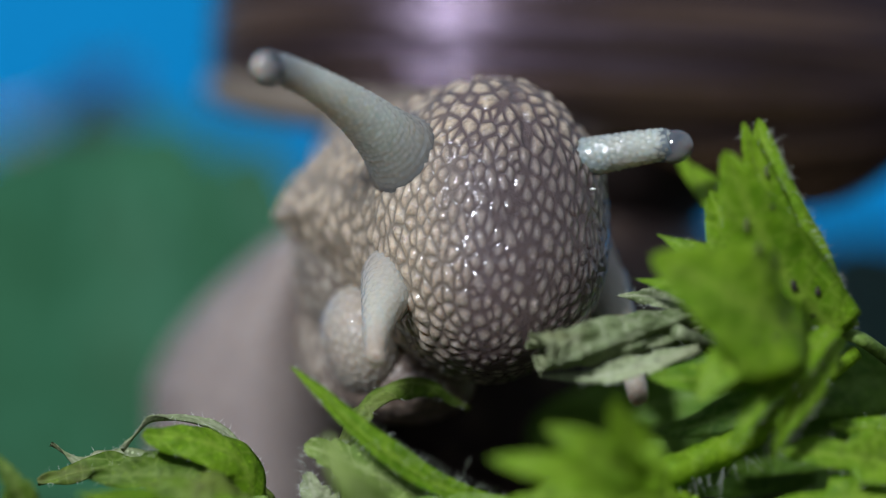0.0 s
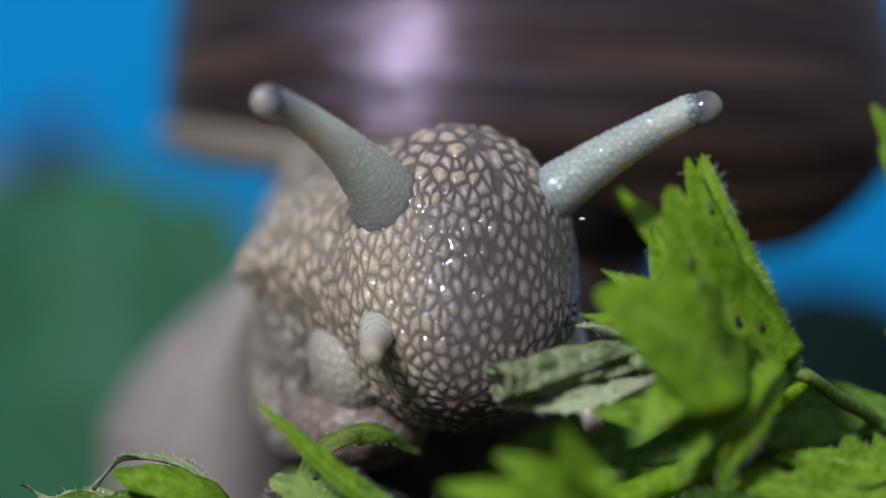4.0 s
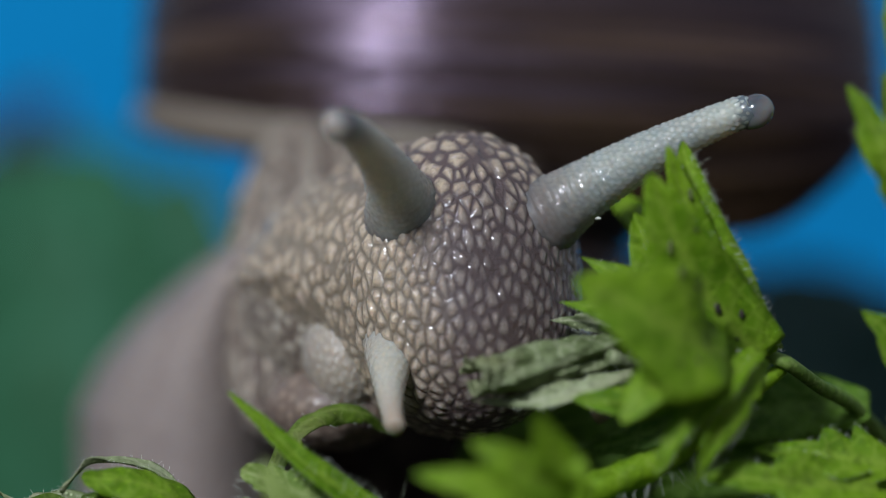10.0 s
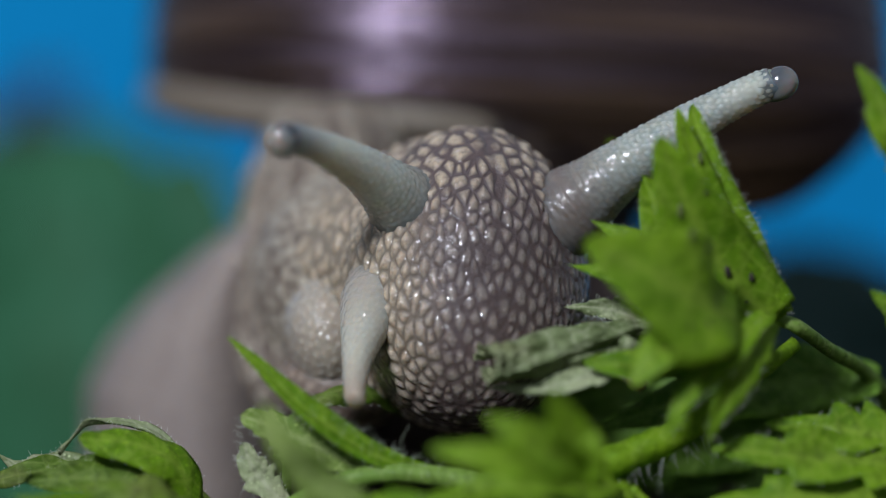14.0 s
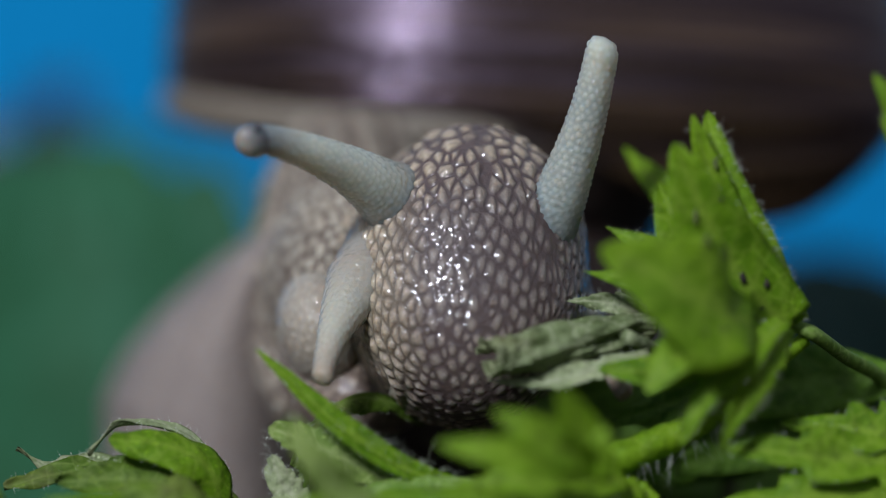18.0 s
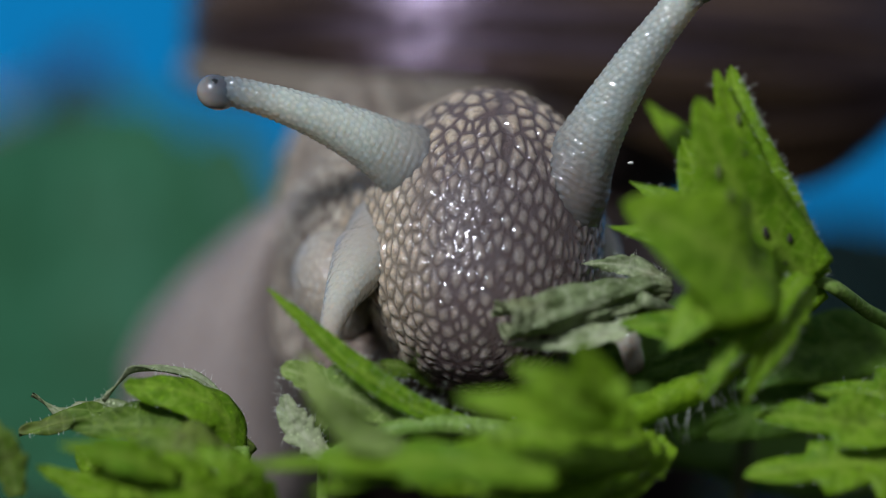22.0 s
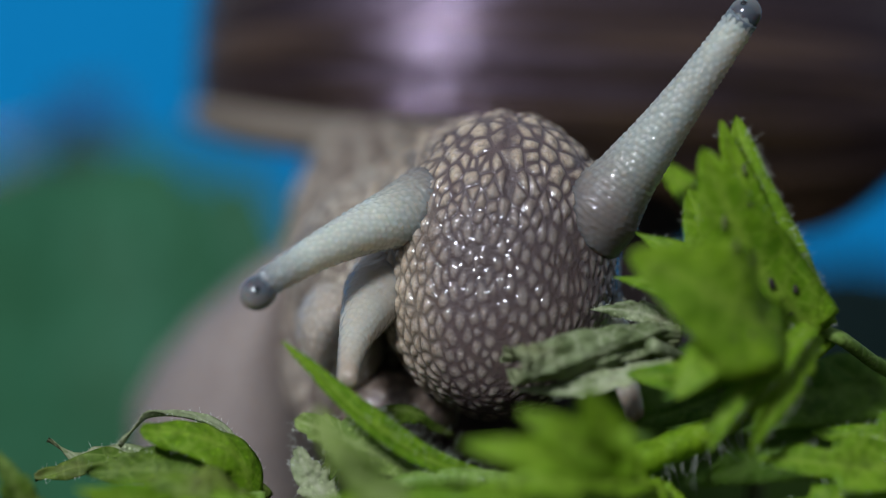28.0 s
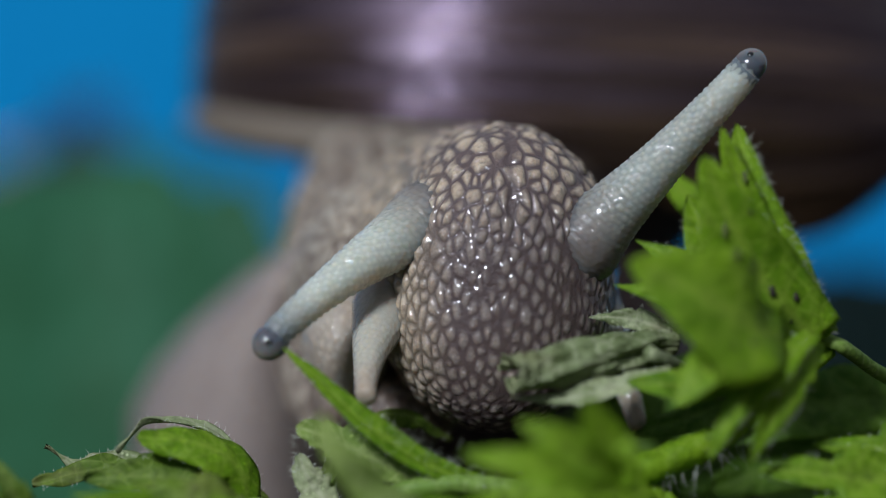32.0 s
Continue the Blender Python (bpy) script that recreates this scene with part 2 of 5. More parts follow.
BLEMISH = simple("blemish_black", (0.006, 0.005, 0.003), (0.03, 0.02, 0.008), 2500.0, 0.6)
STAIN = simple("stain_brown", (0.05, 0.075, 0.008), (0.10, 0.13, 0.015), 1800.0, 0.6)
HAIR = simple("hair_white", (0.5, 0.55, 0.42), (0.78, 0.80, 0.70), 300.0, 0.35)
SOIL = simple("soil_dark", (0.008, 0.007, 0.005), (0.035, 0.026, 0.018), 160.0, 0.95, 0.002)
BLUE = simple("backdrop_blue", (0.005, 0.30, 0.69), (0.006, 0.37, 0.81), 14.0, 0.9, 0.0004)
for matt in (BLUE, SOIL):
    matt.node_tree.nodes["Principled BSDF"].inputs["Specular IOR Level"].default_value = 0.08
PURPLE = simple("petal_purple", (0.025, 0.010, 0.045), (0.05, 0.02, 0.07), 120.0, 0.6)
PINK = simple("petal_pink", (0.42, 0.25, 0.36), (0.55, 0.36, 0.46), 120.0, 0.6)
FLECK = simple("grit_pale", (0.6, 0.58, 0.52), (0.8, 0.78, 0.72), 900.0, 0.4)


# ---- mesh helpers ----
rng = np.random.default_rng(7)


def mesh_of(name, verts, faces, material, smooth=True, knob=None, vector=None, extra="knob", tip=None):
    me = bpy.data.meshes.new(name)
    me.from_pydata([tuple(p) for p in np.asarray(verts, float) * MM], [], faces)
    me.materials.append(material)
    if smooth:
        me.polygons.foreach_set("use_smooth", [True] * len(me.polygons))
    if knob is not None:
        a = me.attributes.new(extra, "FLOAT", "POINT")
        a.data.foreach_set("value", np.asarray(knob, np.float32))
    if tip is not None:
        a = me.attributes.new("tip", "FLOAT", "POINT")
        a.data.foreach_set("value", np.asarray(tip, np.float32))
    if vector is not None:
        a = me.attributes.new("growth", "FLOAT_VECTOR", "POINT")
        a.data.foreach_set("vector", np.asarray(vector, np.float32).ravel())
    me.update()
    return me


def thing(name, at, label, category, group="", kind=""):
    ob = new(name)
    ob.empty_display_size = 0.002
    ob.location = Vector(at) * MM
    return tagged(ob, label, category, group, kind)


def part(name, shape, material, parent, label="", **extra):
    """One mesh under a thing; the shape's points are in world millimetres, shifted into the thing's space."""
    verts, faces = shape[0], shape[1]
    base = np.array(parent.location) / MM if parent.parent is None else np.zeros(3)
    ob = new(name, mesh_of(name, np.asarray(verts) - base, faces, material, **extra))
    ob.parent = parent
    return tagged(ob, label)


def grid_faces(rows, cols, wrap):
    out = []
    for i in range(rows - 1):
        for j in range(cols if wrap else cols - 1):
            k = (j + 1) % cols
            out.append((i * cols + j, i * cols + k, (i + 1) * cols + k, (i + 1) * cols + j))
    return out


def spline(points, n):
    """Catmull-Rom through the points, n samples."""
    p = np.asarray(points, float)
    p = np.vstack([2 * p[0] - p[1], p, 2 * p[-1] - p[-2]])
    s = np.linspace(0, len(p) - 3 - 1e-6, n)
    i = s.astype(int)
    u = (s - i)[:, None]
    a, b, c, d = p[i], p[i + 1], p[i + 2], p[i + 3]
    return 0.5 * (2 * b + (c - a) * u + (2 * a - 5 * b + 4 * c - d) * u ** 2 + (3 * b - a - 3 * c + d) * u ** 3)


def unit(v):
    v = np.asarray(v, float)
    return v / np.maximum(np.linalg.norm(v, axis=-1, keepdims=True), 1e-9)


def tube(points, radii, n=12, around=10, wobble=0.0):
    c = spline(points, n)
    r = np.interp(np.linspace(0, 1, n), np.linspace(0, 1, len(radii)), radii)
    tan = unit(np.gradient(c, axis=0))
    ref = np.array([0.13, -0.3, 1.0]) if abs(tan[:, 2]).mean() < 0.8 else np.array([1.0, 0.2, 0.1])
    a = unit(np.cross(tan, ref))
    b = np.cross(tan, a)
    ang = np.linspace(0, 2 * np.pi, around, endpoint=False)
    rr = r[:, None] * (1 + wobble * rng.normal(size=(n, around)))
    v = c[:, None] + rr[..., None] * (np.cos(ang)[None, :, None] * a[:, None] + np.sin(ang)[None, :, None] * b[:, None])
    faces = grid_faces(n, around, True)
    faces.append(tuple(range(around))[::-1])
    faces.append(tuple((n - 1) * around + j for j in range(around)))
    return v.reshape(-1, 3), faces


def join(shapes):
    verts, faces, off = [], [], 0
    for s in shapes:
        verts.append(np.asarray(s[0]))
        faces += [tuple(i + off for i in f) for f in s[1]]
        off += len(s[0])
    return np.vstack(verts), faces


def blade(points, width, face=(-0.25, -1, 0.45), teeth=0, depth=0.3, fold=0.15, wave=0.06, thick=0.16, base=0.35, n=44, seed=0, blunt=1.0, ribs=1.0):
    """A leaf blade along a curve: pointed, toothed edges, a sunk midrib, real thickness. Returns the shape and the vein mask."""
    g = np.random.default_rng(seed)
    c = spline(points, n)
    s = np.linspace(0, 1, n)
    tan = unit(np.gradient(c, axis=0))
    side = unit(np.cross(tan, np.asarray(face, float)))
    nor = np.cross(side, tan)
    cols = 9
    u = np.linspace(-1, 1, cols)
    w = width * np.minimum((base + (1 - base) * np.clip(s / 0.35, 0, 1) ** 0.8), 1) * np.clip((1 - s) / 0.55, 0, 1) ** (0.8 / blunt)
    left, right = np.ones(n), np.ones(n)
    if teeth:
        for arr, ph in ((left, g.uniform(0, 1)), (right, g.uniform(0, 1))):
            x = (s * teeth * (1 + 0.15 * np.sin(5 * s + ph * 6)) + ph) % 1.0
            arr *= 1 - depth * (1 - x) ** 1.3 * np.clip(s * 5, 0, 1)
    edge = np.where(u[None, :] < 0, left[:, None], right[:, None])
    lat = u[None, :] * w[:, None] * (1 - np.abs(u[None, :]) * (1 - edge))
    ph = g.uniform(0, 6.28, 3)
    lift = fold * np.abs(lat) + wave * width * (np.sin(7 * s[:, None] + ph[0] + 2 * u[None, :]) * np.abs(u)[None, :] + 0.6 * np.sin(19 * s[:, None] + ph[1] + 3 * u[None, :]) * u[None, :] ** 2)
    lift = lift - 0.10 * np.exp(-(u[None, :] / 0.14) ** 2) * np.clip(w[:, None], 0, 1)
    rib = ribs * 0.045 * width * np.cos(s[:, None] * n * 0.75 - 7 * np.abs(u[None, :])) * (np.abs(u[None, :]) > 0.05)
    mid = c[:, None] + lat[..., None] * side[:, None] + (lift + rib)[..., None] * nor[:, None]
    th = thick * (0.35 + 0.65 * (1 - np.abs(u[None, :]) ** 3)) * np.clip((1.02 - s[:, None]) * 4, 0.1, 1)
    top = mid + 0.5 * th[..., None] * nor[:, None]
    bot = mid - 0.5 * th[..., None] * nor[:, None]
    verts = np.vstack([top.reshape(-1, 3), bot.reshape(-1, 3)])
    m = n * cols
    f = grid_faces(n, cols, False)
    faces = f + [tuple(m + i for i in q[::-1]) for q in f]
    for i in range(n - 1):
        a, b = i * cols, (i + 1) * cols
        faces += [(a, b, b + m, a + m), (a + cols - 1, a + cols - 1 + m, b + cols - 1 + m, b + cols - 1)]
    faces += [(j, j + 1 + 0, j + 1 + m, j + m)[::-1] for j in range(cols - 1)]
    k = (n - 1) * cols
    faces += [(k + j, k + j + 1, k + j + 1 + m, k + j + m) for j in range(cols - 1)]
    vein = np.exp(-(u[None, :] / 0.12) ** 2) * np.ones((n, 1)) + 0.45 * (np.cos(s[:, None] * n * 0.75 - 7 * np.abs(u[None, :])) > 0.75)
    vein = np.clip(np.concatenate([vein.ravel(), vein.ravel()]), 0, 1)
    return verts, faces, vein


def hairs(places, ways, length, seed=0):
    """Fine curved hairs: three-sided spikes."""
    g = np.random.default_rng(seed)
    shapes = []
    for p, w in zip(places, ways):
        ln = length * g.uniform(0.5, 1.3)
        w = unit(np.asarray(w) + g.normal(size=3) * 0.35)
        bend = g.normal(size=3) * 0.22 * ln
        pts = [np.asarray(p), np.asarray(p) + w * ln * 0.5 + bend * 0.3, np.asarray(p) + w * ln + bend]
        shapes.append(tube(pts, [0.011, 0.008, 0.003], 5, 3))
    return join(shapes)


def leaf_part(name, material, parent, label="", fuzz=0, **how):
    """A blade as one part; fuzz: how many short hairs stand on each edge."""
    v, f, vein = blade(**how)
    ob = part(name, (v, f), material, parent, label, knob=vein, extra="vein")
    if fuzz:
        n, cols = len(v) // 18, 9
        g = np.random.default_rng(how.get("seed", 0) + 500)
        top = np.asarray(v)[:n * cols].reshape(n, cols, 3)
        rows = g.integers(3, n - 1, 2 * fuzz)
        col = np.where(np.arange(2 * fuzz) % 2, cols - 1, 0)
        place = top[rows, col]
        way = unit(place - top[rows, cols // 2])
        part("hairs", hairs(place, way + (0, -0.2, 0.1), 0.2, how.get("seed", 0)), HAIR, parent, "fine white hairs")["kind"] = "stuff"
    return ob


def along(points, k, seed, spread=0.0):
    g = np.random.default_rng(seed)
    c = spline(points, 60)
    i = g.integers(2, 58, k)
    return c[i] + g.normal(size=(k, 3)) * spread


def cells(v, seeds, squash):
    """Distances to the nearest and second nearest seed; each seed has its own reach."""
    a = (v * squash).astype(np.float32)
    b = (seeds * squash).astype(np.float32)
    reach = np.random.default_rng(len(seeds)).uniform(0.85, 1.3, len(b)).astype(np.float32)
    b2 = (b * b).sum(1)
    near, second = np.empty(len(a), np.float32), np.empty(len(a), np.float32)
    for i in range(0, len(a), 4000):
        q = a[i:i + 4000]
        d = np.sqrt(np.maximum((q * q).sum(1)[:, None] + b2[None] - 2 * q @ b.T, 0)) * reach[None]
        d = np.partition(d, 1, axis=1)[:, :2]
        near[i:i + 4000], second[i:i + 4000] = d[:, 0], d[:, 1]
    return near, second


def knob_mask(near, second, size):
    """Round-topped knobs with broad furrows between them."""
    edge = np.clip((second - near - 0.16 * size) / (1.7 * size), 0, 1)
    dome = np.exp(-(near / (1.3 * size)) ** 2.2)
    return np.clip(1.15 * (edge ** 0.6) * dome, 0, 1)


def knobby(v, rows, cols, seeds, squash, size, height, out=1.0, packed=0.0):
    """Raise skin knobs round the seeds on a wrapped grid; returns the points and the knob mask. packed: knobs fill their cells, with thin furrows."""
    near, second = cells(v, seeds, squash)
    gap = (second - near) / size
    pad = np.sin(0.5 * np.pi * np.clip(gap / 3.0, 0, 1)) * np.exp(-0.16 * (near / size) ** 2)
    single = knob_mask(near, second, size) * (1 - packed)
    r = single + np.sin(0.5 * np.pi * np.clip((gap - 0.08) / 1.15, 0, 1)) * np.exp(-0.07 * (near / size) ** 2) * packed
    g = v.reshape(rows, cols, 3)
    du = np.roll(g, -1, 1) - np.roll(g, 1, 1)
    dv = np.gradient(g, axis=0)
    nrm = unit(np.cross(du, dv)).reshape(-1, 3)
    return v + out * nrm * (height * (single + pad * packed))[:, None], r


def sphere_grid(rows, cols):
    th = np.linspace(0.012, np.pi - 0.012, rows)[:, None]
    ph = np.linspace(0, 2 * np.pi, cols, endpoint=False)[None, :]
    return np.stack([np.sin(th) * np.cos(ph), np.sin(th) * np.sin(ph), np.cos(th) + 0 * ph], -1)


def closed(rows, cols):
    f = grid_faces(rows, cols, True)
    f.append(tuple(range(cols))[::-1])
    f.append(tuple((rows - 1) * cols + j for j in range(cols)))
    return [q[::-1] for q in f]


def scatter(n, seed, jitter=0.3):
    """Even directions over a sphere, jittered."""
    g = np.random.default_rng(seed)
    i = np.arange(n) + 0.5
    th = np.arccos(1 - 2 * i / n)
    ph = np.pi * (1 + 5 ** 0.5) * i
    d = np.stack([np.cos(ph) * np.sin(th), np.sin(ph) * np.sin(th), np.cos(th)], 1)
    return unit(d + g.normal(size=d.shape) * jitter * 2 / np.sqrt(n))


# ---- the setting ----
def sheet(nx, ny, x0, x1, y0, y1, height):
    x = np.linspace(x0, x1, nx)
    y = np.linspace(y0, y1, ny)
    v = np.array([(a, b, height(a, b)) for b in y for a in x])
    return v, grid_faces(ny, nx, False)


ground_mesh = mesh_of("ground", *sheet(90, 90, -700, 700, -700, 700, lambda a, b: 0.0), SOIL)
ground = tagged(new("ground", ground_mesh), "dark soil under the leaves", "ground", kind="structure")


def backdrop_shape():
    x = np.linspace(-85, 85, 60)
    z = np.linspace(-4, 80, 40)
    front = np.array([(a, 150 + 4 * math.sin(a * 0.02) + 2.5 * math.sin(a * 0.051 + b * 0.02), b) for b in z for a in x])
    f = grid_faces(40, 60, False)
    back = front + (0, 1.2, 0)
    m = len(front)
    rim = list(range(60)) + [60 * i + 59 for i in range(1, 40)] + [39 * 60 + j for j in range(58, -1, -1)] + [60 * i for i in range(38, 0, -1)]
    faces = f + [tuple(i + m for i in q[::-1]) for q in f]
    for a, b in zip(rim, rim[1:] + rim[:1]):
        faces.append((b, a, a + m, b + m))
    return np.vstack([front, back]), faces


tagged(new("backdrop", mesh_of("backdrop", *backdrop_shape(), BLUE)), "smooth bright blue sheet behind the snail", "backdrop", kind="structure")


# ---- the snail ----
snail = thing("snail", (0, 15, 0), "large brown-shelled snail with grey knobbly skin feeding on leaves", "snail")


def shell_shape():
    """Globular log-spiral shell: apex to the animal's right, last whorl opening downwards at the front."""
    axis = unit(np.array([-0.95, 0.04, 0.04]))
    e1 = unit(np.array([0.0, -1.0, 0.0]) + axis * axis[1])
    e2 = unit(np.cross(e1, axis))
    e2 = e2 if e2[2] > 0 else -e2
    cols = 90
    back = np.concatenate([np.linspace(0, 3.5, 620), np.linspace(3.52, 27.0, 190)])[:, None]
    rows = len(back)
    phi = np.linspace(-0.498 * np.pi, 0.498 * np.pi, cols)[None, :]
    size = 16.2
    f = np.where(phi < 0, np.cos(phi) ** 0.55, np.cos(phi) ** 0.42)
    low = np.interp(np.sin(phi), [-1, -0.6, 0, 0.3, 0.5, 0.7, 0.85, 1], [2.0, 3.0, 3.2, 6.4, 9.2, 8.8, 6.0, 1.0])
    soft_low = np.exp(-0.5 * (np.arange(-9, 10) / 3.5) ** 2)
    low = np.convolve(np.pad(low[0], 9, mode="edge"), soft_low / soft_low.sum(), "valid")[None]
    start = np.arcsin(np.clip(low / (size * f), -0.97, 0.9))
    turn = back - start * np.exp(-((back / 1.5) ** 2))
    s = np.exp(-0.015 * back - 0.3 * np.log1p(np.exp(4 * (back - 2.8))) / 4)
    rib = 0.010 * np.sin(turn * 95 + 1.5 * np.sin(phi)) * (0.5 + 0.5 * np.sin(turn * 23.0 + 1.0)) + 0.026 * np.sin(turn * 61 + 0.9 * np.sin(turn * 17)) + 0.05 * np.sin(turn * 27)
    rad = s * (size * f + rib) * np.exp(-1.5 * np.clip(back - 2.5, 0, 9))
    drop = s * (1.02 * size + np.where(phi < 0, 1.04, 1.17) * size * np.sin(phi))
    middle = np.array([5.0, 35.5, 24.0])
    apex = middle + axis * 1.02 * size
    d = np.cos(turn)[..., None] * e1 + 0.8 * np.sin(turn)[..., None] * e2
    v = apex - drop[..., None] * axis + rad[..., None] * d
    grow = np.stack([turn * 20 + 0 * phi, 0.8 * np.sin(phi) + 0 * turn, 0.8 * np.cos(phi) + 0 * turn], -1)
    return v.reshape(-1, 3), grid_faces(rows, cols, False), grow.reshape(-1, 3), v[0]


sv, sf, sg, shell_lip = shell_shape()
shell = part("shell", (sv, sf), SHELL, snail, "glossy dark brown shell with fine growth lines", vector=sg)
ring = shell_lip[6:46:2] + (0.3, 0.8, -0.75)
part("mantle_collar", tube(ring, [0.7, 1.05, 1.15, 1.15, 1.0, 0.7], 120, 14, 0.02), COLLAR, snail, "buff fleshy collar along the shell mouth")


def head_form(d):
    """Egg-shaped snout; the rear runs back and aside into the neck."""
    x, y, z = d[..., 0], d[..., 1], d[..., 2]
    wide = 1.0 + 0.10 * np.clip(-z, 0, 1) * (1 - z * z) - 0.06 * np.clip(z, 0, 1) ** 2
    front = np.where(y < 0, -np.abs(y) ** 0.72, y)
    v = np.stack([x * 4.85 * wide + 0.2 * np.sin(z * 2.0), front * 5.2 * wide - 0.5 * np.clip(-z - 0.1, 0, 1), z * 6.35], -1)
    high = np.clip(0.75 + 1.5 * z, 0.12, 1)
    rear = np.clip(y, 0, 1) ** 1.3 * high
    side = np.clip(-x, 0, 1) * np.clip(y + 0.45, 0, 1) * high
    v[..., 0] -= 4.2 * rear + 1.2 * side
    v[..., 1] += 5.5 * rear
    v[..., 2] += 0.9 * rear
    return v


def head_shape():
    rows, cols = 370, 640
    v = head_form(sphere_grid(rows, cols)).reshape(-1, 3)
    q = scatter(1000, 3, 0.45)
    q = q[rng.uniform(size=len(q)) > 0.5 * np.clip((q[:, 2] - 0.45) * 3, 0, 1)]
    extra = scatter(1100, 4, 0.5)
    extra = extra[(extra[:, 1] > -0.25) & (extra[:, 0] < 0.4) & (rng.uniform(size=1100) < 0.3 + 0.6 * np.clip(extra[:, 1], 0, 1))]
    q = np.vstack([q, extra])
    grown = 0.225 * (1 + 0.7 * np.clip((v[:, 2] - 2.2) / 2.5, 0, 1))
    packed = np.clip((v[:, 2] - 1.1) / 1.6, 0, 1)
    packed = np.maximum(packed, np.clip((v[:, 1] + 1.5) / 2.5, 0, 1))
    packed = 0.04 + 0.84 * np.maximum(packed, np.clip((-v[:, 0] - 2.0) / 1.5, 0, 1))
    v, r = knobby(v, rows, cols, head_form(q), np.array([1, 1, 0.56]), grown, 0.034 + 0.18 * packed, -1.0, packed)
    groove = np.exp(-((v[:, 0] - 0.2) / 0.22) ** 2) * np.clip((v[:, 2] - 1.0) / 2.5, 0, 1) * (v[:, 1] < 0)
    v[:, 1] += 0.12 * groove
    return (v, closed(rows, cols)), r * (1 - 0.6 * groove)


def local_part(name, shape, material, parent, label="", **extra):
    """A part whose points are in its own space, to be keyed."""
    ob = new(name, mesh_of(name, shape[0], shape[1], material, **extra))
    ob.parent = parent
    return tagged(ob, label)


hs, hk = head_shape()
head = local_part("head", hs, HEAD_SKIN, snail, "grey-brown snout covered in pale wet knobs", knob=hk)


def blob(centre, size, rows, cols, count, seed, squash, knob, height, turn=0.0, shape=None, packed=0.0):
    d = sphere_grid(rows, cols)
    v = d * np.asarray(size)
    if shape is not None:
        v = shape(v, d)
    q = scatter(count, seed, 0.4)
    sd = q * np.asarray(size)
    if shape is not None:
        sd = shape(sd[None], q[None])[0]
    v, r = knobby(v.reshape(-1, 3), rows, cols, sd, np.asarray(squash), knob, height, -1.0, packed)
    c, s = math.cos(turn), math.sin(turn)
    rot = np.array([[c, 0, s], [0, 1, 0], [-s, 0, c]])
    return (v @ rot.T + np.asarray(centre), closed(rows, cols)), r


def neck_form(v, d):
    """A column that leans back into the shell's mouth."""
    v = v.copy()
    full = np.clip(1 - d[..., 2] ** 2, 0.02, 1) ** -0.22
    v[..., 0] = v[..., 0] * full + 0.5 * d[..., 2] ** 2 - 0.8 * np.clip(-d[..., 2], 0, 1)
    v[..., 1] = v[..., 1] * full + 4.5 * d[..., 2]
    return v


s, k = blob((-3.24, 17, 14.77), (3.7, 6.5, 6.9), 150, 240, 1000, 5, (1, 1, 0.3), 0.26, 0.24, 0.0, neck_form, 0.7)
nv = np.asarray(s[0])
turn = np.arctan2(nv[:, 1] - 17 - 0.65 * (nv[:, 2] - 14.77), nv[:, 0] + 3.24)
ridge = 0.5 + 0.5 * np.cos(20 * turn + 1.1 * np.sin(0.9 * nv[:, 2]) + 2.0 * np.sin(3 * turn))
nv = nv + 0.34 * (ridge - 0.5)[:, None] * np.stack([np.cos(turn), np.sin(turn), 0 * turn], 1)
s, k = (nv, s[1]), k * (0.25 + 0.75 * ridge)
part("neck", s, NECK_SKIN, snail, "cream-coloured ridged neck skin", knob=k)


s, k = blob((0, 0, 0), (4.3, 6.2, 4.9), 150, 220, 900, 15, (1, 1, 0.5), 0.27, 0.16, 0.0, None, 0.6)
cheek = local_part("cheek", s, NECK_SKIN, snail, "cream knobbly skin between head and neck", knob=k)


def foot_form(v, d):
    """The sloping flank: broad at the ground, drawn up and aside under the shell."""
    v = v.copy()
    high = 8.7 * d[..., 2]
    left = np.interp(high, [-8.7, -5, 0, 2.2, 4.3, 6.2, 7.5, 8.7], [-5.4, -6.3, -6.3, -5.2, -3.4, -1.2, 0.6, 2.4])
    right = np.interp(high, [-8.7, -5, 0, 8.7], [3.5, 4.6, 4.8, 3.0])
    round_off = np.sqrt(np.clip(1 - d[..., 2] ** 2, 0.0004, 1))
    cap = np.clip(round_off * 2.2, 0, 1) ** 0.6
    v[..., 0] = 0.5 * (left + right) + 0.5 * (right - left) * cap * d[..., 0] / round_off
    v[..., 1] = 14.0 * cap * d[..., 1] / round_off
    v[..., 2] = high
    return v


s, k = blob((-8.2, 28, 8.5), (5.5, 14.0, 8.7), 110, 160, 1500, 6, (1, 0.8, 0.8), 0.25, 0.03, 0.0, foot_form)
part("foot", s, FOOT_SKIN, snail, "soft grey-beige side of the foot", knob=k)
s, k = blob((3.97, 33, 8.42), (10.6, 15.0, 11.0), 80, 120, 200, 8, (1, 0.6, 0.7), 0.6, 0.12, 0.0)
part("body", s, BODY_SHADE_SKIN, snail, "body under the shell, coloured dark for the shade there", knob=k)


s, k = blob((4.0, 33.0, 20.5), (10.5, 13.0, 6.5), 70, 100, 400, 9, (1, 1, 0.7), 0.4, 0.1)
part("mantle", s, BODY_SHADE_SKIN, snail, "mantle filling the shell mouth, coloured dark for the shade inside", knob=k)


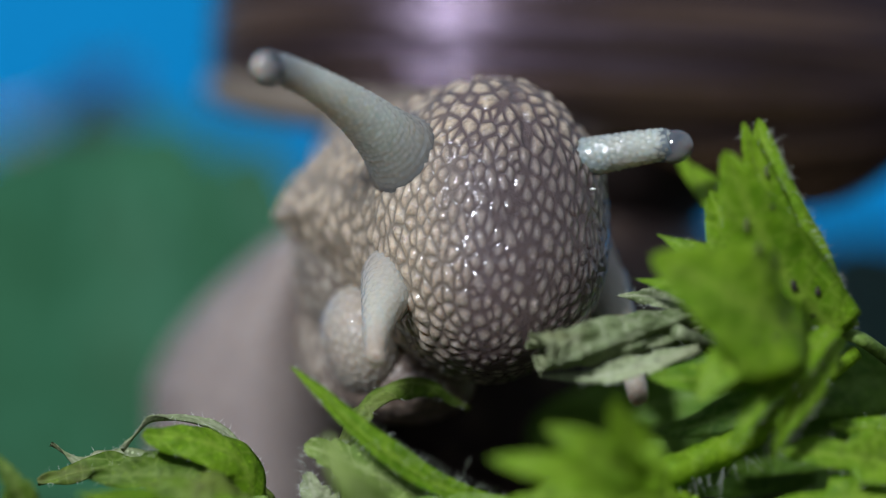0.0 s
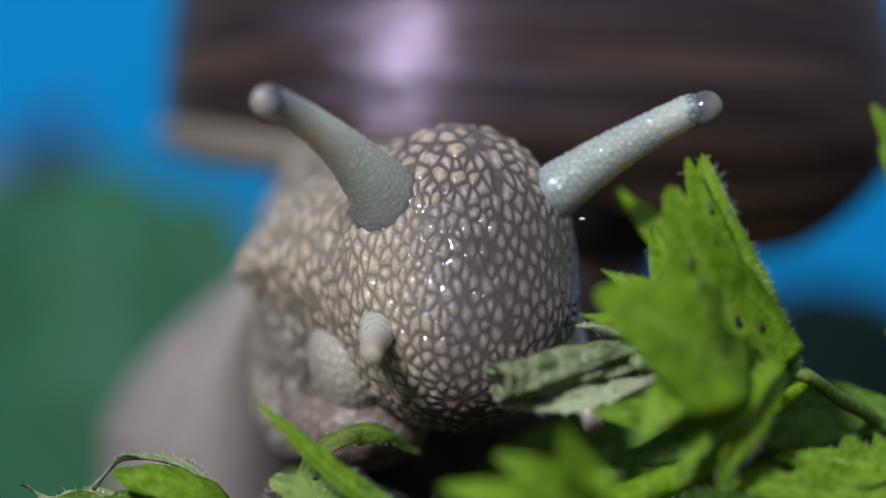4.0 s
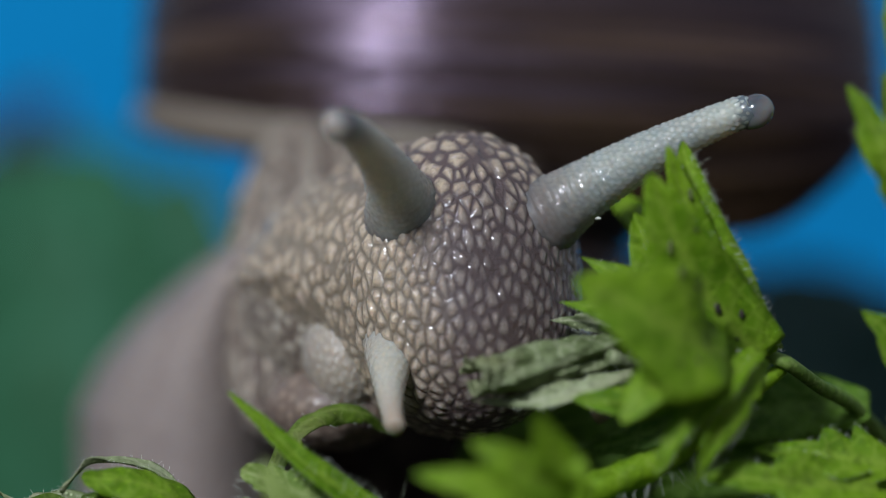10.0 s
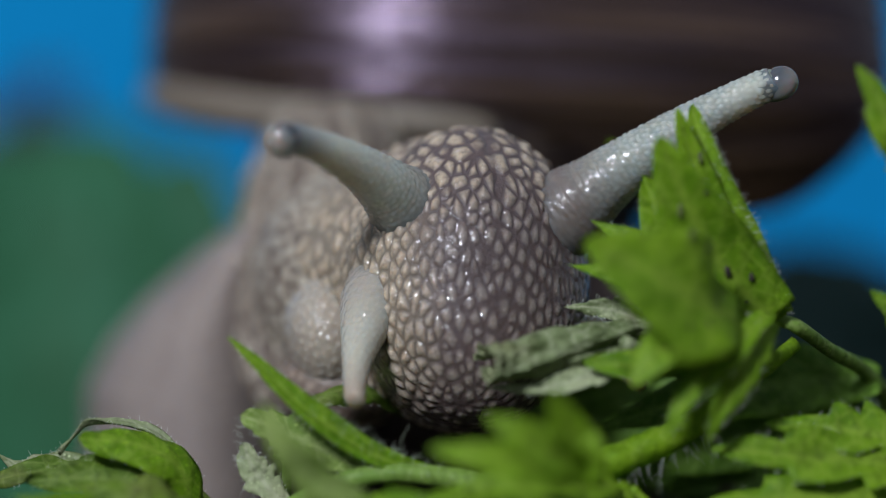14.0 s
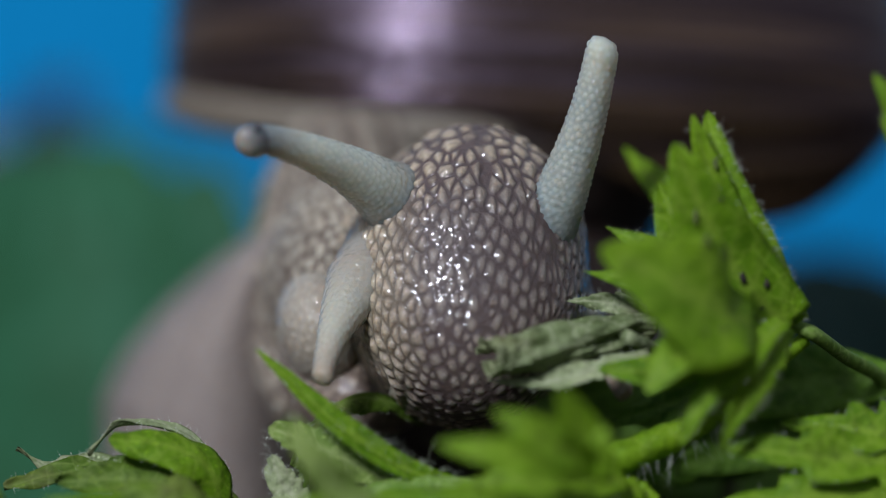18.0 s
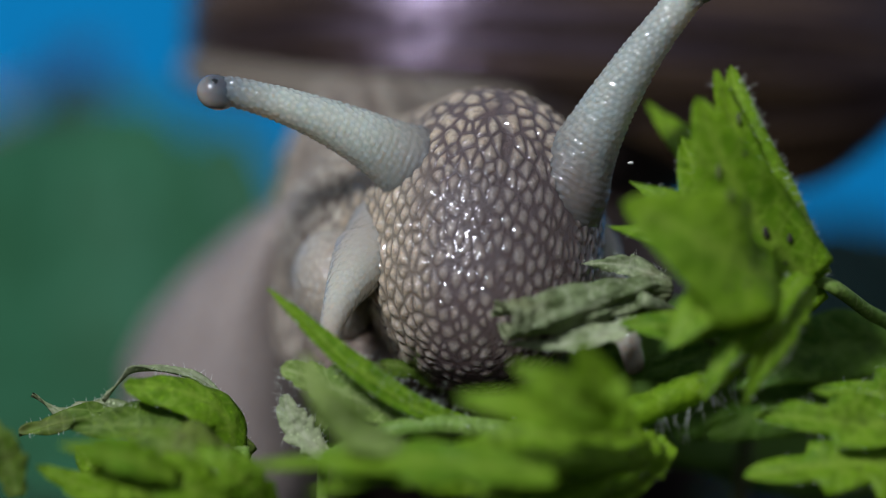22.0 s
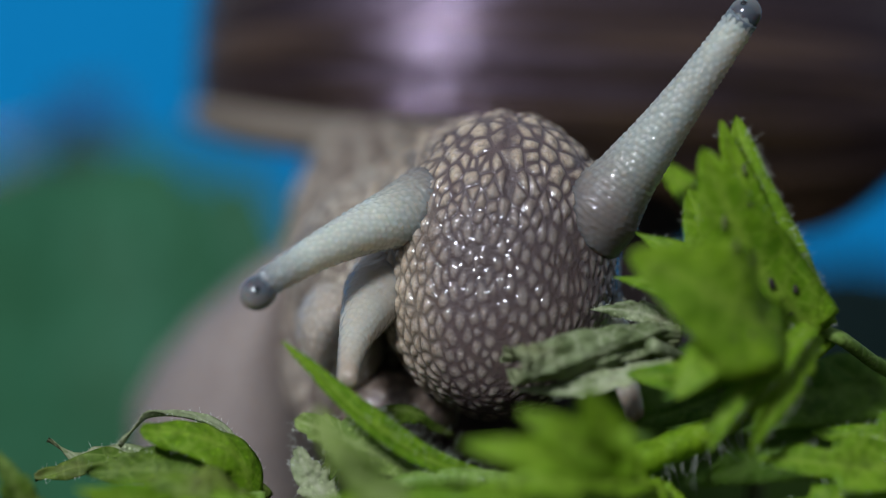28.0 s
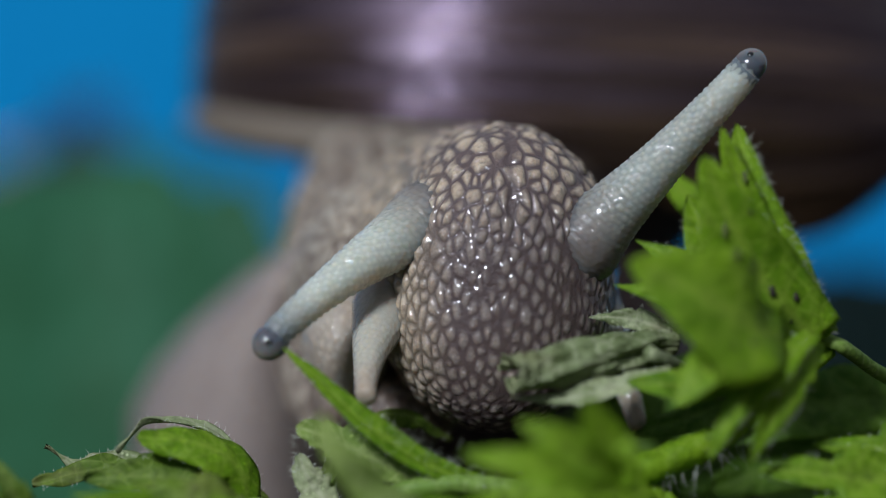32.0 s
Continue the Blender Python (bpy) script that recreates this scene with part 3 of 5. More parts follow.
def stalk_shape(length, reach, r0, r1, bend, seed, power=1.3, root=0.0):
    """A tapering eye stalk along +z, bent towards +x, with small skin knobs and a rounded end."""
    rows, cols = 170, 64
    s = np.linspace(0, 1, rows)
    r = r1 + (r0 - r1) * np.clip((1 - s) * length / reach, 0, 1) ** power
    r = r * np.clip(0.35 + s * length / 2.6, 0, 1) * (1 + 0.16 * np.exp(-(np.clip(s * length - 2.6, 0, 99) / 1.3) ** 2))
    r = r * np.sqrt(np.clip(1 - np.clip((s - 0.945) / 0.0555, 0, 1) ** 2.4, 0.0002, 1))
    x = bend * 4 * s * (1 - s)
    a = np.linspace(0, 2 * np.pi, cols, endpoint=False)
    v = np.stack([x[:, None] + r[:, None] * np.cos(a), r[:, None] * np.sin(a), (s * length)[:, None] + 0 * a], -1)
    if root:
        # a broad root behind the feeler, running into the cheek
        deep = np.linspace(0, 1, rows)
        z0 = length - (1 - deep) * (length + root)
        r = np.where(z0 > 0, r1 + (r0 - r1) * np.clip((length - z0) / reach, 0, 1.0) ** power, r0 * (1 + 0.55 * np.clip(-z0 / root, 0, 1)) * np.sqrt(np.clip(1 - (np.clip(-z0 / root - 0.35, 0, 1) / 0.66) ** 2, 0.001, 1)))
        r = r * np.sqrt(np.clip(1 - np.clip((deep - 0.965) / 0.0355, 0, 1) ** 2.4, 0.0002, 1))
        u = np.clip(z0 / length, -1, 1)
        x = np.where(u > 0, bend * 4 * u * (1 - u), bend * 4 * u)
        v = np.stack([x[:, None] + r[:, None] * np.cos(a), r[:, None] * np.sin(a), z0[:, None] + 0 * a], -1)
    else:
        z0 = s * length
    g = np.random.default_rng(seed)
    # knobs in loose rings, every ring set off from the one before
    sd = []
    for q, zq in enumerate(np.arange(z0[0] + 0.1, z0[-1], 0.27)):
        rq = np.interp(zq, z0, r)
        count = max(6, int(2 * np.pi * rq / 0.31))
        j = (np.arange(count) + 0.5 * (q % 2) + g.uniform(-0.26, 0.26, count)) * 2 * np.pi / count
        sd.append(np.stack([np.interp(zq, z0, x) + rq * np.cos(j), rq * np.sin(j), zq + g.uniform(-0.08, 0.08, count)], 1))
    sd = np.concatenate(sd)
    v, k = knobby(v.reshape(-1, 3), rows, cols, sd, np.array([1, 1, 0.8]), 0.12, 0.03 if root else 0.075)
    f = grid_faces(rows, cols, True)
    f.append(tuple(range(cols))[::-1])
    f.append(tuple((rows - 1) * cols + q for q in range(cols)))
    return (v, f), np.clip(k + 0.25, 0, 1), np.repeat(s, cols)


def eye_shape(scale):
    d = sphere_grid(40, 48)
    v = d * np.array([0.84, 0.80, 0.92]) * scale
    v[..., 2] *= 1 + 0.15 * (d[..., 2] < 0)
    tone = np.clip(0.5 + 0.5 * d[..., 0] + 0.25 * -d[..., 2], 0, 1)
    return (v.reshape(-1, 3), closed(40, 48)), tone.ravel()


def eye_stalk(length, bend, seed, look_to, scale, tip, stuff, sleeve=False):
    s, k, tp = stalk_shape(length, length - 3.0, 1.5, tip, bend, seed, 1.78)
    st = local_part("eye_stalk", s, stuff, snail, "translucent grey-green eye stalk with fine bumps", knob=k, tip=tp)
    es, et = eye_shape(scale)
    eye = local_part("eye", es, EYE_SKIN, st, "round glassy eye bulb", knob=et)
    eye.location = Vector((-0.12, 0, length - 0.2)) * MM
    p = unit(np.asarray(look_to, float))
    d = sphere_grid(16, 20) * 0.21 * scale
    pv = d.reshape(-1, 3) + p * 0.70 * scale * np.array([1, 0.95, 1.05])
    ev = np.vstack([np.asarray(es[0]), pv])
    dot = mesh_of("eye", ev, list(es[1]) + [tuple(i + len(es[0]) for i in f) for f in closed(16, 20)], EYE_SKIN, knob=np.concatenate([et, np.zeros(len(pv))]))
    dot.materials.append(PUPIL)
    for q in dot.polygons[len(es[1]):]:
        q.material_index = 1
    eye.data = dot
    if sleeve:
        rows, cols = 26, 40
        a = np.linspace(0, 2 * np.pi, cols, endpoint=False)[None, :]
        z = np.linspace(-1.7, -0.1, rows)[:, None]
        fade = np.linspace(0, 1, rows)[:, None]
        rr = tip + 0.012 + 0.02 * fade - 0.14 * np.clip(0.12 - fade, 0, 1)
        skin_v = np.stack([rr * np.cos(a) + 0.10 + 4 * bend * (0.2 - z) / 13 * (1 - (0.2 - z) / 13), rr * np.sin(a), z + 0 * a], -1).reshape(-1, 3)
        local_part("eye_neck", (skin_v, closed(rows, cols)), STALK_SKIN, eye, "darker sleeve below the eye bulb", knob=np.full(rows * cols, 0.6), tip=np.repeat(0.74 + 0.24 * fade[:, 0], cols))
    return st, eye


stalk_a, eye_a = eye_stalk(12.0, 0.8, 11, (0.75, -0.6, 0.55), 0.85, 0.57, STALK_SKIN)
stalk_b, eye_b = eye_stalk(13.0, 0.7, 12, (0.6, -0.6, 0.65), 0.84, 0.65, STALK_PALE, True)
fs, fk, ft = stalk_shape(6.5, 6.0, 1.5, 0.43, 0.35, 13, 1.9, root=4.0)
feeler_a = local_part("feeler", fs, FEELER_SKIN, snail, "short pale lower feeler", knob=fk, tip=ft)
feeler_b = local_part("feeler", fs, FEELER_SKIN, snail, "short pale lower feeler", knob=fk, tip=ft)
ls, lk = blob((0, 0, 0), (1.75, 2.6, 2.4), 90, 120, 330, 21, (1, 1, 0.7), 0.3, 0.09)
lobe = local_part("mouth_lobe", ls, LIP_SKIN, snail, "smooth pale lobe beside the mouth", knob=0.45 + 0.4 * lk)
ls, lk = blob((-2.24, 6.8, 9.30), (2.9, 2.4, 1.8), 60, 80, 200, 22, (1, 1, 0.6), 0.25, 0.05)
part("lip", ls, LIP_DARK, snail, "brownish lip fold under the head", knob=lk)

# ---- leaves ----
main = thing("toothed_leaf", (16.21, 0, 12.12), "bright green toothed leaf with black specks, partly eaten", "leaf")
leaf_part("lobe", LEAF, main, points=[(15.29, -0.5, 12.63), (13.90, -0.8, 15.15), (12.65, -1, 18.19), (11.83, -1, 21.41)], width=1.12, seed=1, fuzz=40, teeth=0, fold=0.1, blunt=1.35, ribs=0.4, base=0.7)
leaf_part("lobe", LEAF, main, points=[(13.38, -1, 16.25), (12.44, -1.4, 17.85), (11.68, -1.8, 19.55), (11.16, -2.2, 21.19)], width=0.62, seed=2, fuzz=10, teeth=0, blunt=1.3, ribs=0.3, base=0.7)
leaf_part("lobe", LEAF, main, points=[(14.98, -1, 12.60), (12.90, -2, 15.00), (11.47, -3, 17.38), (10.34, -3.8, 20.02)], width=1.7, seed=3, teeth=0, blunt=1.3, ribs=0.4, base=0.8, fuzz=10)
leaf_part("lobe", LEAF, main, points=[(14.78, -0.6, 12.48), (12.47, -1, 14.42), (10.90, -1.2, 16.36), (9.83, -1.2, 18.53)], width=1.9, seed=14, teeth=1, depth=0.1, blunt=1.0, ribs=0.4, base=0.8, fuzz=20)
leaf_part("lobe", LEAF, main, points=[(13.51, -3.8, 12.65), (12.03, -5.6, 13.46), (9.96, -6.8, 14.59), (7.22, -7.4, 15.85)], width=2.9, seed=4, face=(-0.4, -1, 0.5), teeth=2, depth=0.14, ribs=0.15, base=0.35, blunt=1.1, fold=0.02, wave=0.02)
leaf_part("lobe", LEAF, main, points=[(13.72, -2.5, 12.40), (11.80, -4.2, 12.10), (10.37, -5.5, 11.57), (9.12, -6, 10.14)], width=1.4, seed=16, face=(-0.3, -1, 0.5), teeth=0, ribs=0.2, base=0.5, blunt=1.2, fold=0.03, wave=0.03)
leaf_part("lobe", LEAF, main, points=[(14.60, 0, 12.35), (11.78, -1, 14.20), (9.47, -1.5, 15.80), (7.76, -1, 16.66)], width=0.95, seed=5, teeth=0, blunt=0.75, ribs=0.3, fuzz=8)
leaf_part("lobe", LEAF, main, points=[(14.60, 0, 12.23), (11.53, -1.4, 13.74), (8.99, -2, 14.43), (6.78, -1, 14.90)], width=0.95, seed=6, teeth=0, blunt=0.75, ribs=0.3, fuzz=8)
leaf_part("lobe", LEAF, main, points=[(14.59, -1.5, 12.38), (12.14, -2.4, 11.49), (9.73, -3, 10.87), (7.32, -3, 11.01)], width=1.15, seed=7, teeth=1, depth=0.15, blunt=1.2, ribs=0.4)
leaf_part("lobe", LEAF, main, points=[(13.91, -3, 12.41), (12.22, -4.5, 12.22), (10.88, -4.5, 11.32), (9.87, -4.5, 10.20)], width=1.2, seed=8, face=(0.3, -1, 0.5), teeth=1, depth=0.15, blunt=1.2)
leaf_part("lobe", LEAF, main, points=[(12.14, 1, 16.02), (10.94, 4, 17.67), (9.92, 7, 18.89), (8.94, 9, 20.12)], width=0.8, seed=9, teeth=1, depth=0.2)
leaf_part("leaflet", LEAF, main, points=[(14.86, -2.50, 12.86), (13.13, -4.40, 11.55), (11.65, -4.60, 9.98), (10.55, -4.40, 7.96)], fuzz=26, width=0.95, face=(-0.6, -1, 0.2), teeth=2, depth=0.15, seed=10, fold=0.35)
leaf_part("leaflet", LEAF, main, points=[(14.99, -2.20, 12.62), (13.81, -4.20, 11.09), (12.90, -4.40, 9.53), (12.13, -4.20, 7.77)], fuzz=26, width=0.85, face=(0.5, -1, 0.2), teeth=3, depth=0.25, seed=11, fold=0.35)
part("stem", tube([(15.29, 0, 12.69), (16.21, 0, 12.35), (17.67, 2, 11.38), (19.73, 5, 10.12), (21.49, 8, 7.39), (23.5, 10, 0.2)], [0.26, 0.3, 0.3, 0.32, 0.5, 0.6], 40, 12, 0.02), STEM, main, "pale green hairy stem")
bed = np.vstack([np.array([tuple(main.location + w.co) for w in o.data.vertices]) / MM for o in main.children if o.name.startswith("lobe")])
bed_x, bed_z = bed[:, 0] * 180 / (180 + bed[:, 1]), 16 + (bed[:, 2] - 16) * 180 / (180 + bed[:, 1])
for sx, sz, w, h, faint in [(13.36, 14.65, 0.19, 0.43, 0), (14.33, 14.37, 0.17, 0.26, 0), (12.56, 12.46, 0.19, 0.21, 0), (12.54, 15.52, 0.13, 0.15, 0), (11.92, 16.11, 0.19, 0.30, 1), (11.43, 17.06, 0.17, 0.39, 1), (12.26, 19.24, 0.17, 0.34, 1), (12.49, 17.81, 0.09, 0.13, 0), (14.14, 13.36, 0.13, 0.06, 0), (15.06, 12.74, 0.19, 0.09, 0), (11.85, 12.40, 0.09, 0.13, 1), (13.22, 13.61, 0.06, 0.11, 1)]:
    # the foremost leaf surface there
    close = np.hypot(bed_x - sx, bed_z - sz) < 0.3
    sy = bed[close, 1].min() if close.any() else -1.0
    d = sphere_grid(10, 14) * np.array([0.6 * w, 0.012, 0.6 * h]) * (1 + 0.3 * rng.normal(size=(10, 14, 1)))
    at = np.array([sx * (180 + sy) / 180, sy - 0.01, 16 + (sz - 16) * (180 + sy) / 180])
    part("speck", (d.reshape(-1, 3) + at, closed(10, 14)), STAIN if faint else BLEMISH, main, "faint brown stain" if faint else "black speck")
edge = [(15.86, -0.8, 12.59), (14.89, -1, 14.88), (13.25, -1.2, 18.53), (12.00, -1.2, 21.15)]
part("hairs", hairs(along(edge, 70, 1, 0.04), [(1, -0.2, 0.3)] * 70, 0.35, 1), HAIR, main, "fine white hairs")["kind"] = "stuff"

sprig = thing("leafy_stem", (1.74, -1, 5.98), "hairy green stem with lobed leaf, out in front", "leaf")
part("stem", tube([(-1.90, -3, 5.41), (1.72, -3, 5.98), (4.89, -2.6, 6.47), (7.41, -1.8, 7.25), (9.48, -1.3, 8.05), (11.21, -1, 8.81), (12.59, -0.8, 9.90), (14.23, -0.4, 11.10), (15.78, 0.3, 12.27)], [0.4, 0.5, 0.6, 0.68, 0.66, 0.55, 0.42, 0.35, 0.3], 60, 14, 0.05), LEAF, sprig, "thick green hairy stem")
leaf_part("lobe", LEAF, sprig, points=[(7.54, -6.80, 7.30), (6.69, -8.50, 8.37), (6.00, -9.35, 9.60), (5.46, -10.20, 10.91)], width=0.95, seed=21, blunt=1.2, teeth=1, depth=0.12)
leaf_part("lobe", LEAF, sprig, points=[(7.42, -6.80, 7.18), (5.79, -9.35, 8.08), (4.35, -10.20, 8.98), (2.90, -10.20, 9.78)], width=0.95, seed=22, blunt=1.2, teeth=1, depth=0.12)
leaf_part("lobe", LEAF, sprig, points=[(7.65, -6.80, 7.14), (5.57, -9.35, 7.64), (3.16, -10.20, 8.12), (0.73, -10.20, 8.52)], width=1.0, seed=23, blunt=1.2, teeth=2, depth=0.12)
leaf_part("lobe", LEAF, sprig, points=[(6.98, -6.80, 6.97), (7.03, -8.50, 7.71), (7.05, -9.35, 8.40), (7.14, -9.35, 9.16)], width=0.8, seed=25, blunt=1.2)
leaf_part("lobe", LEAF, sprig, points=[(8.22, -4, 6.71), (6.16, -5, 6.74), (3.92, -5.5, 6.76), (1.47, -5.5, 6.63)], fuzz=20, width=1.1, seed=24, blunt=1.2, teeth=3, depth=0.25)
leaf_part("leaflet", LEAF_SHADED, sprig, points=[(14.38, 3, 11.35), (12.11, 4, 10.16), (9.76, 4, 9.22), (7.18, 4, 8.51)], width=0.9, seed=26)
leaf_part("leaflet", LEAF_SHADED, sprig, points=[(15.73, 8, 9.79), (12.37, 8, 10.27), (9.50, 8, 10.27), (6.14, 8, 9.31)], width=1.8, seed=29, blunt=1.6)
leaf_part("leaflet", LEAF_SHADED, sprig, points=[(14.69, 7, 6.96), (11.12, 7, 7.44), (8.73, 7, 7.44), (5.63, 7, 6.48)], width=1.8, seed=30, blunt=1.6)
for pts, w, sd in (([(8.94, -3, 6.31), (6.20, -4, 5.92), (3.49, -4.5, 5.61), (0.36, -4.5, 5.73)], 1.2, 151), ([(8.49, -3, 5.86), (6.20, -4, 5.13), (3.94, -4.5, 4.61), (1.25, -4.5, 4.27)], 1.4, 152), ([(9.44, -2, 6.26), (8.29, -2.5, 5.38), (6.68, -3, 4.40), (4.88, -3, 3.72)], 1.2, 153), ([(2.62, -3, 4.28), (0.36, -4, 5.13), (-1.43, -4.5, 5.61), (-3.67, -4.5, 5.61)], 1.2, 154)):
    leaf_part("lobe", LEAF, sprig, points=pts, width=w, seed=sd, teeth=3, depth=0.3, blunt=1.3, fuzz=12)
for nm, a, b, w, sd in (("leaf_blade", (7.46, -6, 5.92), (-4.89, -9, 4.79), 1.15, 27), ("leaf_blade", (4.74, -8, 5.27), (-7.28, -9, 5.66), 1.3, 28)):
    a, b = np.array(a), np.array(b)
    leaf_part(nm, LEAF, sprig, points=[a, a * 0.66 + b * 0.34 + (0, 0, 0.4), a * 0.3 + b * 0.7 + (0, 0, 0.4), b], width=w, face=(0, -0.7, 0.7), teeth=4, depth=0.42, seed=sd, wave=0.12)
under = [(7.63, -1.9, 6.66), (9.48, -1.4, 7.48), (11.20, -1.1, 8.26), (12.59, -0.9, 9.35)]
part("hairs", hairs(along(under, 30, 2, 0.16), [(0.25, -0.3, -1)] * 30, 1.15, 2), HAIR, sprig, "long white hairs")["kind"] = "stuff"

bladed = thing("pointed_leaf", (1.51, -1, 6.21), "narrow pointed green leaf with tiny hairs beside a torn pale leaf", "leaf")
leaf_part("leaf_blade", LEAF, bladed, points=[(2.19, -1, 6.66), (-0.55, -1.5, 7.48), (-3.27, -2, 9.32), (-5.13, -2, 11.03), (-6.52, -2, 12.32)], fuzz=40, width=0.58, teeth=0, fold=0.35, seed=31, wave=0.04, face=(0.3, -1, 0.5))
leaf_part("leaf_blade", LEAF_PALE, bladed, points=[(-0.96, -8.00, 6.15), (-2.71, -8.80, 6.85), (-4.00, -9.60, 8.19), (-4.87, -9.60, 9.94)], width=0.85, seed=32, teeth=2, depth=0.15, blunt=1.3)
leaf_part("leaf_blade", LEAF_PALE, bladed, points=[(-0.55, -0.5, 6.64), (-2.84, -0.5, 7.78), (-4.67, -0.5, 8.58), (-6.04, -0.5, 9.11)], fuzz=30, width=1.0, seed=33, teeth=4, depth=0.3, blunt=1.8)
leaf_part("leaf_blade", LEAF_DRY, bladed, points=[(-4.22, 0, 5.46), (-5.14, 0, 6.38), (-5.60, 0, 7.07), (-5.95, 0, 7.99)], fuzz=24, width=0.8, seed=34, teeth=4, depth=0.3, blunt=1.8)
part("stem", tube([(-4.20, -1, 5.41), (-1.91, -1.5, 6.46), (0.36, -1.5, 6.80), (2.64, -1.5, 6.57), (4.01, -1.5, 6.23)], [0.3, 0.4, 0.4, 0.45, 0.5], 30, 10, 0.03), STEM, bladed)
pts = along([(1.73, -2, 7.05), (-0.54, -2.5, 7.87), (-3.26, -2.5, 9.50)], 70, 3, 0.3)
part("hairs", hairs(pts, [(0.1, -0.8, 0.8)] * 70, 0.4, 3), HAIR, bladed, "fine white hairs")["kind"] = "stuff"
pts = along([(-5.93, -0.6, 9.11), (-6.00, -0.6, 8.24), (-5.91, -0.4, 7.09)], 26, 4, 0.08)
part("hairs", hairs(pts, [(-1, -0.3, 0.3)] * 26, 0.3, 4), HAIR, bladed, "fine white hairs")["kind"] = "stuff"

curl = thing("curled_leaf", (-10.42, 0, 5.81), "arched green leaf with a withered brownish tip", "leaf")
leaf_part("leaf_blade", LEAF, curl, fuzz=16, points=[(-7.67, 0, 5.35), (-8.22, -0.5, 7.44), (-9.91, -1, 8.44), (-12.25, -1.5, 8.69)], width=1.15, face=(0.2, -0.8, 0.7), seed=41, blunt=1.9, fold=-0.35)
leaf_part("leaf_blade", LEAF_OLIVE, curl, fuzz=16, points=[(-7.23, 0.5, 5.55), (-9.25, -0.5, 6.64), (-11.74, -1, 7.07), (-14.43, -1.5, 6.96)], width=1.3, face=(0, -1, 0.4), seed=42, blunt=1.3, teeth=4, depth=0.3, wave=0.12)
leaf_part("leaf_blade", LEAF_OLIVE, curl, points=[(-7.36, -2, 5.47), (-8.90, -3, 6.09), (-10.90, -3.5, 6.34), (-12.77, -4, 6.03)], width=1.2, face=(0, -0.8, 0.6), seed=48, blunt=1.3, teeth=3, depth=0.3, wave=0.12)
leaf_part("leaf_blade", LEAF_OLIVE, curl, fuzz=20, points=[(-8.87, 1, 6.56), (-11.40, 1, 7.37), (-13.91, 0.5, 7.27), (-16.58, 0, 6.66)], width=1.0, face=(0, -0.6, 0.9), seed=43, teeth=4, depth=0.35, wave=0.25)
leaf_part("leaf_blade", LEAF_DRY, curl, fuzz=16, points=[(-10.48, 1, 7.02), (-12.83, 1.5, 7.57), (-14.68, 1.5, 7.34), (-16.21, 1.5, 8.15)], width=0.6, face=(0, -0.6, 0.9), seed=44, teeth=3, depth=0.3, wave=0.3)
leaf_part("leaf_blade", LEAF_DRY, curl, fuzz=30, points=[(-7.62, 1.5, 6.53), (-8.77, 1.5, 8.34), (-10.37, 1, 9.14), (-11.88, 0.5, 9.21), (-12.51, 0.3, 8.76), (-13.13, 0, 7.94)], width=0.27, face=(0, -0.3, 1), seed=45, fold=0.5, teeth=5, depth=0.5, wave=0.5)
leaf_part("leaf_blade", LEAF_OLIVE, curl, points=[(-7.64, 2, 5.81), (-8.45, 2, 7.20), (-9.38, 2, 8.13), (-10.30, 1.8, 8.83)], width=0.8, face=(0.2, -0.9, 0.5), seed=49, teeth=3, depth=0.3, wave=0.15)
leaf_part("leaf_blade", LEAF, curl, points=[(-9.91, -5, 5.20), (-11.41, -6, 5.92), (-12.81, -6.5, 6.28), (-14.43, -7, 6.58)], width=0.9, seed=46, teeth=3)
leaf_part("leaf_blade", LEAF_OLIVE, curl, points=[(-16.35, -3, 4.28), (-16.64, -3.5, 5.67), (-17.11, -4, 6.82), (-17.87, -4, 8.05)], width=0.9, seed=47, teeth=3)
for pts, w, sd in (([(-6.90, -2, 3.08), (-8.62, -4, 4.35), (-10.80, -5, 5.20), (-13.22, -5.5, 5.45)], 1.3, 141), ([(-5.96, -3, 3.38), (-7.03, -4.5, 4.83), (-7.90, -5, 5.64), (-9.24, -5, 6.38)], 1.0, 142), ([(-9.22, -1, 2.78), (-10.99, -2, 4.22), (-13.18, -3, 4.51), (-15.62, -3.5, 5.55)], 1.2, 143), ([(-11.17, 1, 2.86), (-12.52, 0.5, 4.28), (-13.64, 0, 5.35), (-14.21, 0, 6.20)], 0.9, 144)):
    leaf_part("leaf_blade", LEAF, curl, points=pts, width=w, seed=sd, teeth=3, depth=0.3, blunt=1.3)
part("stem", tube([(-11.11, 0, 4.77), (-8.82, 0, 5.69), (-7.21, 0, 5.81)], [0.5, 0.45, 0.35], 20, 10, 0.03), STEM, curl)

right = thing("toothed_leaf", (18.73, 0, 5.69), "broad sunlit green leaf with jagged teeth", "leaf")
leaf_part("lobe", LEAF, right, points=[(21.71, -2.00, 6.94), (18.46, -2.60, 7.15), (15.49, -3.00, 7.40), (12.51, -3.00, 7.67)], fuzz=30, width=1.5, face=(-0.3, -0.85, 0.5), teeth=3, depth=0.52, seed=51, blunt=1.4, ribs=0.45, wave=0.1, base=0.8)
leaf_part("lobe", LEAF, right, points=[(21.71, -2.00, 5.47), (18.44, -2.80, 5.81), (15.47, -3.20, 5.65), (12.02, -3.40, 5.16)], fuzz=30, width=2.0, face=(-0.3, -0.85, 0.5), teeth=3, depth=0.52, seed=52, blunt=1.3, ribs=0.45, wave=0.1)
